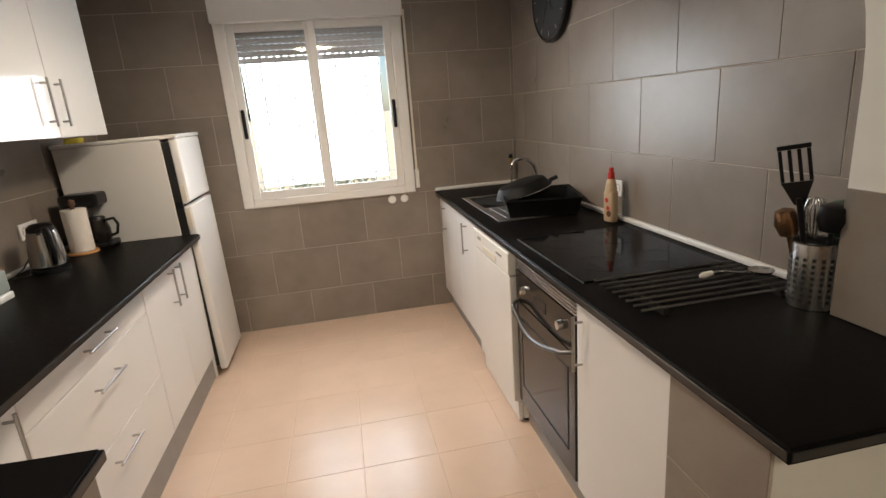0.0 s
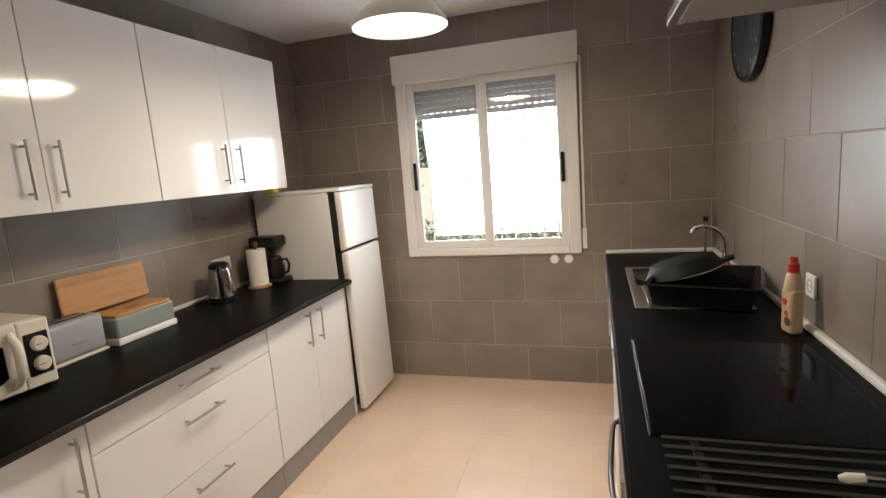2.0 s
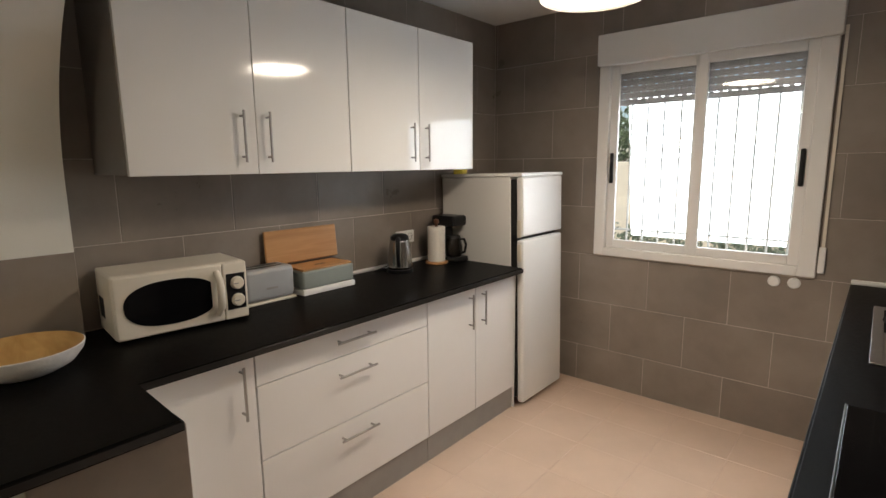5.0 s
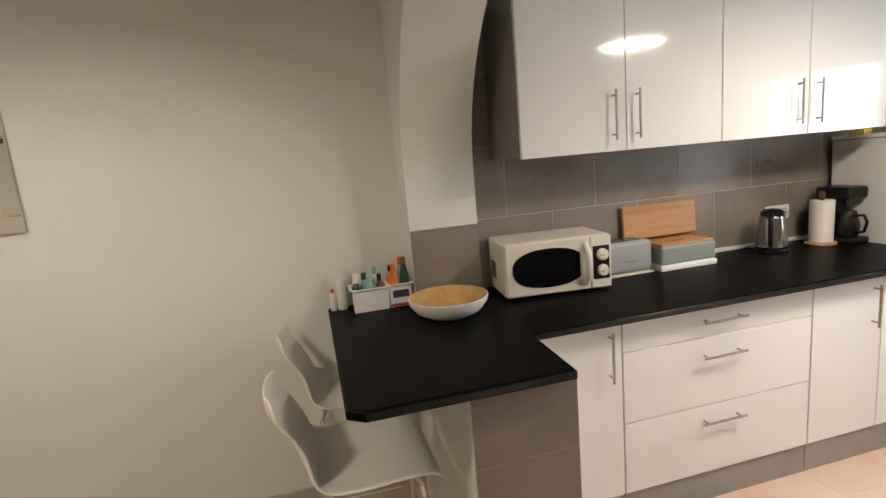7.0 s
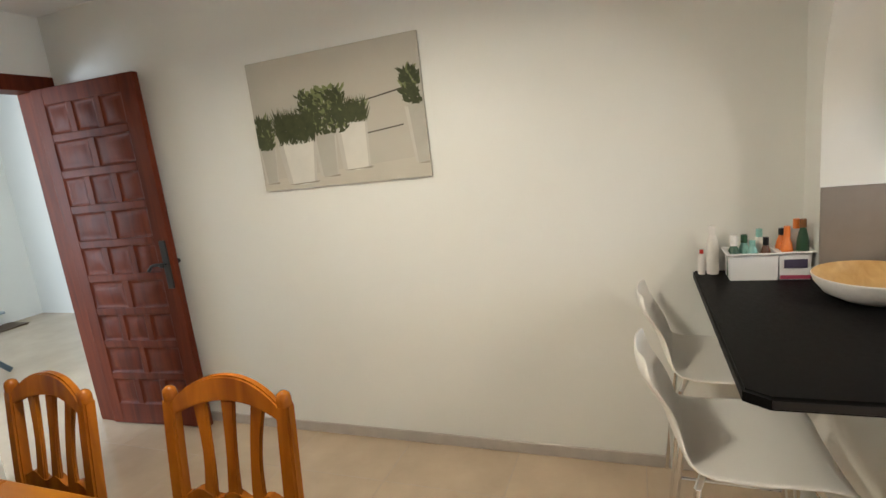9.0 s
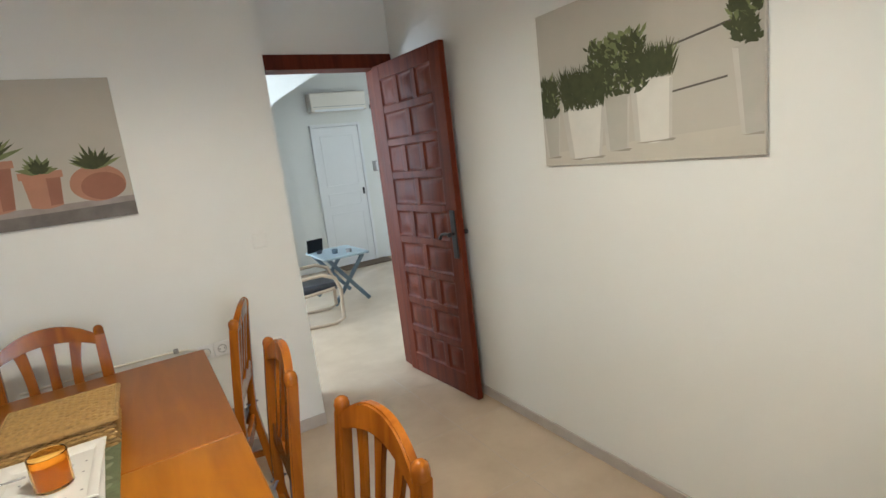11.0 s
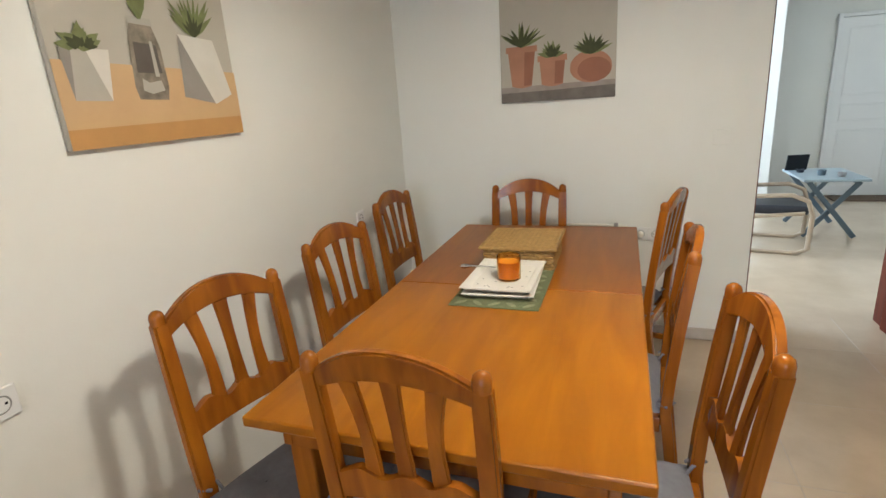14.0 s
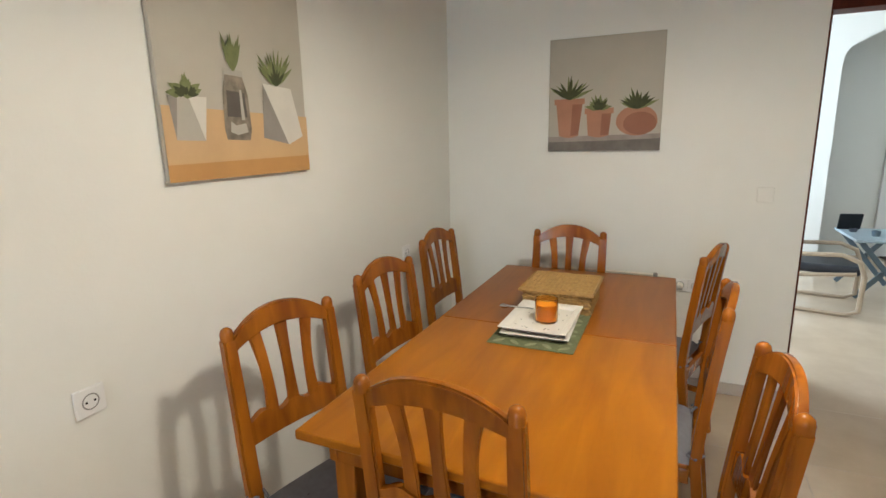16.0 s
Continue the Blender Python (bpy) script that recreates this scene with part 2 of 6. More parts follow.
def rod(bm, a, b, r, r2=None, seg=12):
    a, b = Vector(a), Vector(b)
    d = b - a
    m = Matrix.Translation((a + b) / 2) @ d.to_track_quat("Z", "Y").to_matrix().to_4x4()
    bmesh.ops.create_cone(bm, cap_ends=True, segments=seg, radius1=r, radius2=r if r2 is None else r2, depth=d.length, matrix=m)
    return bm


def tube(bm, pts, r, seg=8):
    """A round tube along a line of points, mitred at the bends."""
    pts = [Vector(p) for p in pts]
    rings = []
    up = None
    for i, p in enumerate(pts):
        d = (pts[min(i + 1, len(pts) - 1)] - pts[max(i - 1, 0)]).normalized()
        if up is None:
            up = d.orthogonal().normalized()
        up = (up - d * up.dot(d)).normalized()
        side = d.cross(up)
        rad = r[i] if isinstance(r, (list, tuple)) else r
        rings.append([bm.verts.new(p + (up * math.cos(k * math.tau / seg) + side * math.sin(k * math.tau / seg)) * rad) for k in range(seg)])
    for a, b in zip(rings, rings[1:]):
        for k in range(seg):
            bm.faces.new((a[k], a[(k + 1) % seg], b[(k + 1) % seg], b[k]))
    bm.faces.new(rings[0][::-1])
    bm.faces.new(rings[-1])
    return bm


def lathe(bm, prof, c=(0, 0, 0), seg=28):
    """Turn a profile of (radius, height) round the vertical through c."""
    c = Vector(c)
    rings = []
    for r, z in prof:
        if r < 1e-5:
            rings.append([bm.verts.new(c + Vector((0, 0, z)))])
        else:
            rings.append([bm.verts.new(c + Vector((r * math.cos(k * math.tau / seg), r * math.sin(k * math.tau / seg), z))) for k in range(seg)])
    for a, b in zip(rings, rings[1:]):
        for k in range(seg):
            q = (k + 1) % seg
            vs = [a[0] if len(a) == 1 else a[k], a[0] if len(a) == 1 else a[q], b[0] if len(b) == 1 else b[q], b[0] if len(b) == 1 else b[k]]
            vs = list(dict.fromkeys(vs))
            if len(vs) > 2:
                bm.faces.new(vs)
    return bm


def slab(bm, outline, axis, a, b):
    """A flat outline (two coordinates a point), pulled along the third axis from a to b."""
    def put(p, v):
        q = list(p)
        q.insert(axis, v)
        return bm.verts.new(q)
    lo, hi = [put(p, a) for p in outline], [put(p, b) for p in outline]
    n = len(outline)
    bm.faces.new(lo[::-1])
    bm.faces.new(hi)
    for i in range(n):
        bm.faces.new((lo[i], lo[(i + 1) % n], hi[(i + 1) % n], hi[i]))
    return bm


def mesh_of(name, bm, material, smooth=True):
    bmesh.ops.recalc_face_normals(bm, faces=bm.faces)
    bm.normal_update()
    for e in bm.edges:
        if len(e.link_faces) == 2:
            a, b = e.link_faces
            turn = a.normal.angle(b.normal, 0.0)
            s, l = sorted((a.calc_area(), b.calc_area()))
            e.smooth = smooth and not (turn > 0.68 or (turn > 0.2 and l > 6 * s))
    for f in bm.faces:
        f.smooth = smooth and any(e.smooth for e in f.edges)
    me = bpy.data.meshes.new(name)
    bm.to_mesh(me)
    bm.free()
    me.materials.append(material)
    return me


def part(name, bm, material, parent, label="", smooth=True):
    ob = new(name, mesh_of(name, bm, material, smooth))
    ob.parent = parent
    if label:
        ob["label"] = label
    return ob


def thing(name, m, label, category, group="", kind=""):
    ob = new(name)
    ob.matrix_basis = m
    ob.empty_display_size = 0.1
    return tagged(ob, label, category, group, kind)


def solo(name, bm, material, label, category, group="", kind="", m=None):
    ob = new(name, mesh_of(name, bm, material))
    if m is not None:
        ob.matrix_basis = m
    return tagged(ob, label, category, group, kind)


def structure(name, bm, material, label="", category="wall"):
    return solo(name, bm, material, label, category, kind="structure")


# ---- structure ----
XW, XE, YN, YS, ZC = 0.06, 2.985, -0.02, -6.78, 2.56
ZF = -0.035          # floor level
YD = -7.10           # recessed wall round the doorway
XR = 0.937           # where the recess begins
AY0, AY1 = -3.17, -2.855


def wall_with_hole(bm, axis, a, b, u0, u1, z0, z1, h):
    """A wall from u0 to u1, thick from a to b along axis, with one opening h = (u0, u1, z0, z1)."""
    def blk(p0, p1, q0, q1):
        if p1 - p0 > 1e-4 and q1 - q0 > 1e-4:
            lo, hi = ((a, p0, q0), (b, p1, q1)) if axis == 0 else ((p0, a, q0), (p1, b, q1))
            box(bm, lo, hi)
    blk(u0, h[0], z0, z1)
    blk(h[1], u1, z0, z1)
    blk(h[0], h[1], z0, h[2])
    blk(h[0], h[1], h[3], z1)
    return bm


WX0, WX1, WZ0, WZ1 = 0.925, 2.14, 0.935, 2.33
wall_north = structure("wall_north", wall_with_hole(B(), 1, YN + 0.002, 0.25, -0.25, 3.25, -0.06, ZC, (WX0, WX1, WZ0, WZ1)), M_GROUT, "grey stoneware tiled kitchen wall with pale grout")
wall_west_kitchen = structure("wall_west_kitchen", box(B(), (-0.2, AY1, -0.06), (XW - 0.002, YN + 0.002, ZC)), M_GROUT, "grey stoneware tiled kitchen wall behind the cabinets")
wall_east_kitchen = structure("wall_east_kitchen", box(B(), (XE + 0.002, AY1, -0.06), (3.25, YN + 0.002, ZC)), M_GROUT, "grey stoneware tiled kitchen wall over the hob")
wall_west = structure("wall_west", box(B(), (-0.2, YD, -0.06), (0.0, AY1, ZC)), M_WALL, "cream painted plaster wall of the dining area")
wall_east = structure("wall_east", box(B(), (XE, YS, -0.06), (3.25, AY1, ZC)), M_WALL, "cream painted plaster wall of the dining area")
DX0, DX1, DZ = 0.12, 0.875, 2.125
wall_south = structure("wall_south", box(B(), (XR, YD - 0.14, -0.06), (3.25, YS, 3.05)), M_WALL, "cream painted plaster wall behind the dining table")
wall_doorway = structure("wall_doorway", wall_with_hole(B(), 1, YD - 0.14, YD, -0.2, XR, -0.06, 3.05, (DX0, DX1, -0.06, DZ)), M_WALL, "recessed cream plaster wall with the living room doorway")
structure("ceiling", box(B(), (-0.3, YD, ZC), (3.3, 0.3, ZC + 0.12)), M_CEIL, "white painted ceiling", "ceiling")

# the arch between kitchen and dining area
CX, AX, AZ0, AH = 1.515, 1.34, 1.50, 0.93
arc = [(CX - AX * math.cos(k * math.pi / 40), AZ0 + AH * math.sin(k * math.pi / 40)) for k in range(41)]
structure("wall_arch", slab(B(), [(-0.01, -0.06), (0.175, -0.06)] + arc + [(2.855, -0.06), (XE + 0.01, -0.06), (XE + 0.01, ZC), (-0.01, ZC)], 1, AY0, AY1), M_WALL, "white plastered arch between kitchen and dining area", "arch")
structure("half_wall_west", box(B(), (0.176, -3.206, -0.06), (1.045, AY1 - 0.008, 0.867)), M_WALL, "white half wall under the breakfast bar", "wall")
structure("half_wall_east", box(B(), (2.345, AY0 - 0.05, -0.06), (2.854, -2.917, 0.867)), M_WALL, "half wall at the end of the worktop", "wall")

floor_kitchen = structure("floor_kitchen", box(B(), (-0.1, AY0, -0.16), (3.1, 0.1, ZF - 0.0015)), M_FGROUT, "peach ceramic tiled kitchen floor", "floor")
floor_dining = structure("floor_dining", box(B(), (-0.2, YD - 0.14, -0.16), (3.2, AY0, ZF - 0.001)), mat("beige_floor_joint", (0.40, 0.34, 0.28), 0.8), "polished beige marble dining floor", "floor")


# baseboards
def board(lo, hi):
    structure("baseboard", box(B(), lo, hi, 0.003, 1), M_BASE, "thin beige stone baseboard", "baseboard")


board((0.0, YD, ZF), (0.012, AY0, ZF + 0.062))
board((XE - 0.012, YS, ZF), (XE, AY0, ZF + 0.062))
board((XR, YS, ZF), (XE - 0.012, YS + 0.012, ZF + 0.072))
board((0.012, AY0 - 0.012, ZF), (0.175, AY0, ZF + 0.062))

# ---- kitchen window ----
win = thing("window_1", pose(0, 0, 0), "white sliding window with a roller shutter, bright daylight outside", "window", kind="structure")
fr = B()
FY0, FY1 = -0.045, 0.03
FX0, FX1, FZ0, FZ1 = x0, x1, z0, z1 = 0.909, 2.163, 0.912, 2.350
for lo, hi in (((x0, FY0, z0), (x0 + 0.072, FY1, 2.155)), ((x1 - 0.080, FY0, z0), (x1, FY1, 2.155)),
               ((x0 + 0.072, FY0, z0), (x1 - 0.080, FY1, z0 + 0.055))):
    box(fr, lo, hi, 0.006)
part("window_frame", fr, M_PVC, win)
part("shutter_box", box(B(), (x0 - 0.012, FY0 - 0.02, 2.155), (x1 + 0.012, 0.2, z1), 0.008), M_PVC, win, "white roller shutter box")
part("window_sill", box(B(), (x0, 0.03, WZ0 - 0.03), (x1, 0.30, WZ0), 0.004), M_PVC, win)
for sx0, sx1, sy in ((0.981, 1.542, -0.012), (1.512, 2.083, -0.034)):
    sb = B()
    for lo, hi in (((sx0, sy, 0.967), (sx0 + 0.052, sy + 0.026, 2.155)), ((sx1 - 0.052, sy, 0.967), (sx1, sy + 0.026, 2.155)),
                   ((sx0 + 0.052, sy, 0.967), (sx1 - 0.052, sy + 0.026, 1.022)), ((sx0 + 0.052, sy, 2.10), (sx1 - 0.052, sy + 0.026, 2.155))):
        box(sb, lo, hi, 0.004)
    s = part("sash", sb, M_PVC, win)
    p = part("pane", box(B(), (sx0 + 0.052, sy + 0.010, 1.022), (sx1 - 0.052, sy + 0.015, 2.10)), M_GLASS, s)
    p.visible_shadow = False
for hx, hy in ((1.005, -0.012), (2.057, -0.034)):
    part("sash_handle", box(B(), (hx - 0.013, hy - 0.018, 1.40), (hx + 0.013, hy, 1.60), 0.008), M_BLACK, win, "black sash pull")
for k in range(5):
    slat = part("shutter_slat", box(B(), (0.90, 0.060, 1.905 + k * 0.042), (2.13, 0.074, 1.905 + k * 0.042 + (0.0365 if k < 4 else 0.22)), 0.005), M_SHUT, win)
    links = B()
    for q in range(25):
        box(links, (0.90 + q * 0.05, 0.063, 1.9415 + k * 0.042), (0.925 + q * 0.05, 0.071, 1.947 + k * 0.042))
    if k < 4:
        part("hinge_link", links, M_SHUT, slat)
part("shutter_strap", box(B(), (2.177, -0.030, 1.02), (2.192, -0.026, 2.20)), M_CREAM, win, "beige webbing strap")
part("strap_winder", box(B(), (2.169, -0.040, 0.94), (2.200, -0.021, 1.08), 0.004), M_PVC, win)

grille = thing("window_grille", pose(0, 0, 0), "grey painted iron window bars outside the kitchen window", "window bars")
for k in range(12):
    part("bar", rod(B(), (0.93 + k * 0.107, 0.22, WZ0), (0.93 + k * 0.107, 0.22, WZ1), 0.007, seg=8), M_BAR, grille)
for z in (1.06, 2.2):
    part("rail", box(B(), (0.90, 0.212, z), (2.13, 0.228, z + 0.012)), M_BAR, grille)

# ---- dining doorway ----
dw = thing("door_1", pose(0, 0, 0), "dark mahogany panelled door standing open against the wall", "door", kind="structure")
cs = B()
box(cs, (0.004, YD - 0.15, DZ - 0.005), (XR - 0.002, YD + 0.014, DZ + 0.085), 0.005)
part("lintel", cs, M_DOORW, dw)
part("jamb", box(B(), (DX0 - 0.06, YD - 0.15, ZF), (DX0 + 0.012, YD + 0.010, DZ - 0.005), 0.004), M_DOORW, dw)
part("jamb", box(B(), (DX1 - 0.012, YD - 0.15, ZF), (XR - 0.002, YD + 0.012, DZ - 0.005), 0.004), M_DOORW, dw)
# leaf: hinge at the west jamb, swung into the room; local x along the leaf, local y its thickness
LW, LH = 0.765, 2.120
leaf = part("door_leaf", box(B(), (0.004, -0.008, -0.018), (LW - 0.004, 0.008, LH - 0.004)), M_DOORW, dw)
leaf.matrix_basis = pose(0.142, YD + 0.018, 0.0, 0, 0, 94.3)


def panel(u0, u1, v0, v1):
    """A sunk panel with a sloped border and a raised field on both faces of the leaf."""
    bm = B()
    for s in (-1, 1):
        f = 0.0085 * s
        a = [(u0, v0), (u1, v0), (u1, v1), (u0, v1)]
        d = min(u1 - u0, v1 - v0)
        steps = ((0.001, 0.009), (0.010, 0.002), (0.020, 0.001), (0.020 + d * 0.13, 0.009))
        rings = []
        for ins, out in steps:
            rings.append([bm.verts.new((u + (ins if i in (0, 3) else -ins), f + s * out, v + (ins if i in (0, 1) else -ins))) for i, (u, v) in enumerate(a)])
        for p, q in zip(rings, rings[1:]):
            for i in range(4):
                bm.faces.new((p[i], p[(i + 1) % 4], q[(i + 1) % 4], q[i]))
        bm.faces.new(rings[-1])
    return bm


ROWS, U0, U1, V0, V1, RAIL = 9, 0.085, 0.660, 0.120, 2.025, 0.046
part("stile", box(B(), (0, -0.020, -0.022), (U0, 0.020, LH), 0.003), M_DOORW, leaf)
part("stile", box(B(), (U1, -0.020, -0.022), (LW, 0.020, LH), 0.003), M_DOORW, leaf)
pitch = (V1 - V0 + RAIL) / ROWS
part("rail", box(B(), (U0, -0.0198, -0.022), (U1, 0.0198, V0), 0.003), M_DOORW, leaf)
for k in range(ROWS):
    v0 = V0 + k * pitch
    v1 = v0 + pitch - RAIL
    part("rail", box(B(), (U0, -0.0198, v1), (U1, 0.0198, LH if k == ROWS - 1 else v0 + pitch), 0.003), M_DOORW, leaf)
    n = 3 if k % 2 == 0 else 2
    cw = (U1 - U0 - (n - 1) * RAIL) / n
    for i in range(n):
        u0 = U0 + i * (cw + RAIL)
        part("panel", panel(u0, u0 + cw, v0, v1), M_DOORW, leaf)
        if i:
            part("muntin", box(B(), (u0 - RAIL, -0.0196, v0), (u0, 0.0196, v1), 0.003), M_DOORW, leaf)
for s in (-1, 1):
    hb = box(B(), (LW - 0.066, s * 0.024 - 0.006, 0.885), (LW - 0.022, s * 0.024 + 0.005, 1.175), 0.004)
    rod(hb, (LW - 0.044, s * 0.020, 1.035), (LW - 0.044, s * 0.065, 1.035), 0.008)
    tube(hb, [(LW - 0.044, s * 0.062, 1.035), (LW - 0.08, s * 0.064, 1.040), (LW - 0.12, s * 0.062, 1.033), (LW - 0.15, s * 0.060, 1.005)], [0.009, 0.010, 0.008, 0.010])
    lathe(hb, [(0, -0.016), (0.012, -0.012), (0.016, 0), (0.012, 0.012), (0, 0.016)], (LW - 0.044, s * 0.062, 1.035), 12)
    part("door_handle", hb, M_IRON, leaf, "black iron lever handle")

# ---- kitchen pendant and dining lamp ----


def pendant(m, label, disc=True):
    t = thing("pendant_lamp", m, label, "lamp", "pendant lamps")
    part("shade", lathe(B(), [(0.045, 0.115), (0.07, 0.11), (0.15, 0.075), (0.195, 0.030), (0.203, 0.0), (0.199, 0.0), (0.190, 0.030), (0.146, 0.070), (0.066, 0.104), (0.045, 0.107)]), M_ENAMEL, t)
    if disc:
        part("diffuser", lathe(B(), [(0.0, 0.004), (0.10, 0.004), (0.185, 0.006), (0.196, 0.012), (0.185, 0.016), (0.0, 0.016)]), M_SHADE, t, "glowing frosted diffuser disc")
    part("cord", rod(B(), (0, 0, 0.11), (0, 0, ZC - 2.15 - 0.03), 0.004, seg=8), M_BLACK, t)
    part("ceiling_rose", lathe(B(), [(0, ZC - 2.15), (0.05, ZC - 2.15), (0.048, ZC - 2.175), (0.012, ZC - 2.19), (0, ZC - 2.19)]), M_ENAMEL, t)
    return t


pendant(pose(1.50, -1.45, 2.15), "white disc pendant lamp glowing over the kitchen floor")
pendant(pose(1.50, -4.80, 2.15), "white disc pendant lamp glowing over the dining area", False)

# ================= kitchen =================


def bar_handle(bm, a, b, out, r=0.0055):
    """A bar handle from a to b, held off the door along out by two posts."""
    a, b, out = Vector(a), Vector(b), Vector(out)
    d = (b - a).normalized()
    rod(bm, a + out - d * 0.022, b + out + d * 0.022, r, seg=10)
    rod(bm, a, a + out, r * 0.85, seg=8)
    rod(bm, b, b + out, r * 0.85, seg=8)
    return bm


# -- wall cabinets --
UZ0, UZ1, UX = 1.510, 2.258, 0.426


def wall_cabinet(y0, y1):
    w = y1 - y0
    c = thing("wall_cabinet", pose(XW, y0, UZ0), "glossy white two-door wall cabinet with steel bar handles", "cabinet", "wall cabinets")
    part("body", box(B(), (0, 0, 0), (UX - XW - 0.022, w, UZ1 - UZ0), 0.001, 1), M_CARC, c, "grey laminate carcass")
    for i in (0, 1):
        d = part("door", box(B(), (UX - XW - 0.020, i * w / 2 + 0.002, -0.004), (UX - XW, (i + 1) * w / 2 - 0.002, UZ1 - UZ0), 0.002), M_LACQ, c)
        hy = w / 2 - 0.006 + (-0.060 if i == 0 else 0.054)
        part("handle", bar_handle(B(), (UX - XW, hy, 0.065), (UX - XW, hy, 0.225), (0.030, 0, 0)), M_HANDLE, d, "brushed steel bar handle")
    return c


wall_cabinet(-2.730, -1.756)
wall_cabinet(-1.754, -0.782)

# -- base cabinets, west side --
BX = 0.694


def base_shell(y0, y1, label, foot=True):
    c = thing("base_cabinet", pose(XW, y0, 0), label, "cabinet", "base cabinets")
    part("body", box(B(), (0, 0.001, 0.102), (BX - XW - 0.020, y1 - y0 - 0.001, 0.858)), M_WHITE, c)
    part("plinth", box(B(), (0.02, 0.001, ZF), (BX - XW - 0.012, y1 - y0 - 0.001, 0.102)), M_PLINTH, c, "grey recessed plinth")
    return c


def front(c, y0, y1, z0, z1, h=None):
    d = part("door" if z1 - z0 > 0.5 else "drawer_front", box(B(), (BX - XW - 0.018, y0 + 0.002, z0 + 0.002), (BX - XW, y1 - 0.002, z1 - 0.002), 0.0025), M_WHITE, c)
    if h:
        part("handle", bar_handle(B(), (BX - XW, h[0], h[1]), (BX - XW, h[2], h[3]), (0.032, 0, 0)), M_HANDLE, d, "brushed steel bar handle")


c = base_shell(-2.852, -2.470, "white single-door base cabinet with a steel bar handle")
front(c, 0, 0.382, 0.107, 0.866, (0.324, 0.645, 0.324, 0.805))
c = base_shell(-2.468, -1.522, "white three-drawer base cabinet with steel bar handles")
for z0, z1, zh in ((0.724, 0.866, 0.797), (0.421, 0.724, 0.645), (0.107, 0.421, 0.352)):
    front(c, 0, 0.946, z0, z1, (0.383, zh, 0.550, zh))
c = base_shell(-1.520, -0.705, "white two-door base cabinet with steel bar handles")
for i in (0, 1):
    front(c, i * 0.4075, (i + 1) * 0.4075, 0.107, 0.866, (0.4075 + (-0.060 if i == 0 else 0.060), 0.642, 0.4075 + (-0.060 if i == 0 else 0.060), 0.797))
part("end_panel", box(B(), (0.0, 0.8155, ZF), (BX - XW + 0.002, 0.823, 0.866)), M_WHITE, c)

# -- worktops --
ch = 0.05
outl = [(0.064, -0.705), (0.756, -0.705), (0.756, -2.884), (1.092, -2.884), (1.092, -3.557 + ch), (1.092 - ch * 0.75, -3.557), (0.002, -3.557), (0.002, AY0 - 0.003), (0.179, AY0 - 0.003), (0.179, AY1 + 0.001), (0.064, AY1 + 0.001)]
bm = slab(B(), outl, 2, 0.869, 0.900)
bmesh.ops.bevel(bm, geom=[e for e in bm.edges if abs(e.verts[0].co.z - e.verts[1].co.z) < 1e-4 and e.verts[0].co.z > 0.89], offset=0.006, segments=3, affect="EDGES")
wt = thing("worktop", pose(0, 0, 0), "matt black laminate worktop with a breakfast bar end", "worktop")
part("slab", bm, M_BLACKTOP, wt)
M_EDGE = mat("worktop_edge_band", (0.012, 0.011, 0.011), 0.28, var=0.2, scale=20)
part("edge_band", box(B(), (0.756, -2.878, 0.873), (0.7585, -0.705, 0.893), 0.001, 1), M_EDGE, wt, "shiny dark edge band")
part("edge_band", box(B(), (0.762, -2.884, 0.873), (1.090, -2.8815, 0.893), 0.001, 1), M_EDGE, wt, "shiny dark edge band")
part("edge_band", box(B(), (1.092, -3.505, 0.873), (1.0945, -2.886, 0.893), 0.001, 1), M_EDGE, wt, "shiny dark edge band")
outl = [(2.316, -0.026), (2.981, -0.026), (2.981, AY1 + 0.004), (2.851, AY1 + 0.004), (2.851, -3.275), (2.316, -3.275)]
bm = slab(B(), outl, 2, 0.869, 0.900)
bmesh.ops.bevel(bm, geom=[e for e in bm.edges if abs(e.verts[0].co.z - e.verts[1].co.z) < 1e-4 and e.verts[0].co.z > 0.89], offset=0.006, segments=3, affect="EDGES")
wt = thing("worktop", pose(0, 0, 0), "matt black laminate worktop with sink and hob", "worktop")
part("slab", bm, M_BLACKTOP, wt)
part("edge_band", box(B(), (2.3135, -3.272, 0.873), (2.316, -0.028, 0.893), 0.001, 1), M_EDGE, wt, "shiny dark edge band")
part("edge_band", box(B(), (2.320, -3.2775, 0.873), (2.849, -3.275, 0.893), 0.001, 1), M_EDGE, wt, "shiny dark edge band")
structure("trim", box(B(), (XW, -2.30, 0.900), (XW + 0.022, -0.705, 0.922), 0.006), M_PVC, "white worktop sealing strip", "trim")
structure("trim", box(B(), (XE - 0.026, AY1 + 0.006, 0.900), (XE - 0.001, -0.048, 0.926), 0.008), M_PVC, "white worktop sealing strip", "trim")
structure("trim", box(B(), (2.316, -0.046, 0.900), (XE - 0.001, -0.021, 0.926), 0.008), M_PVC, "white worktop sealing strip", "trim")

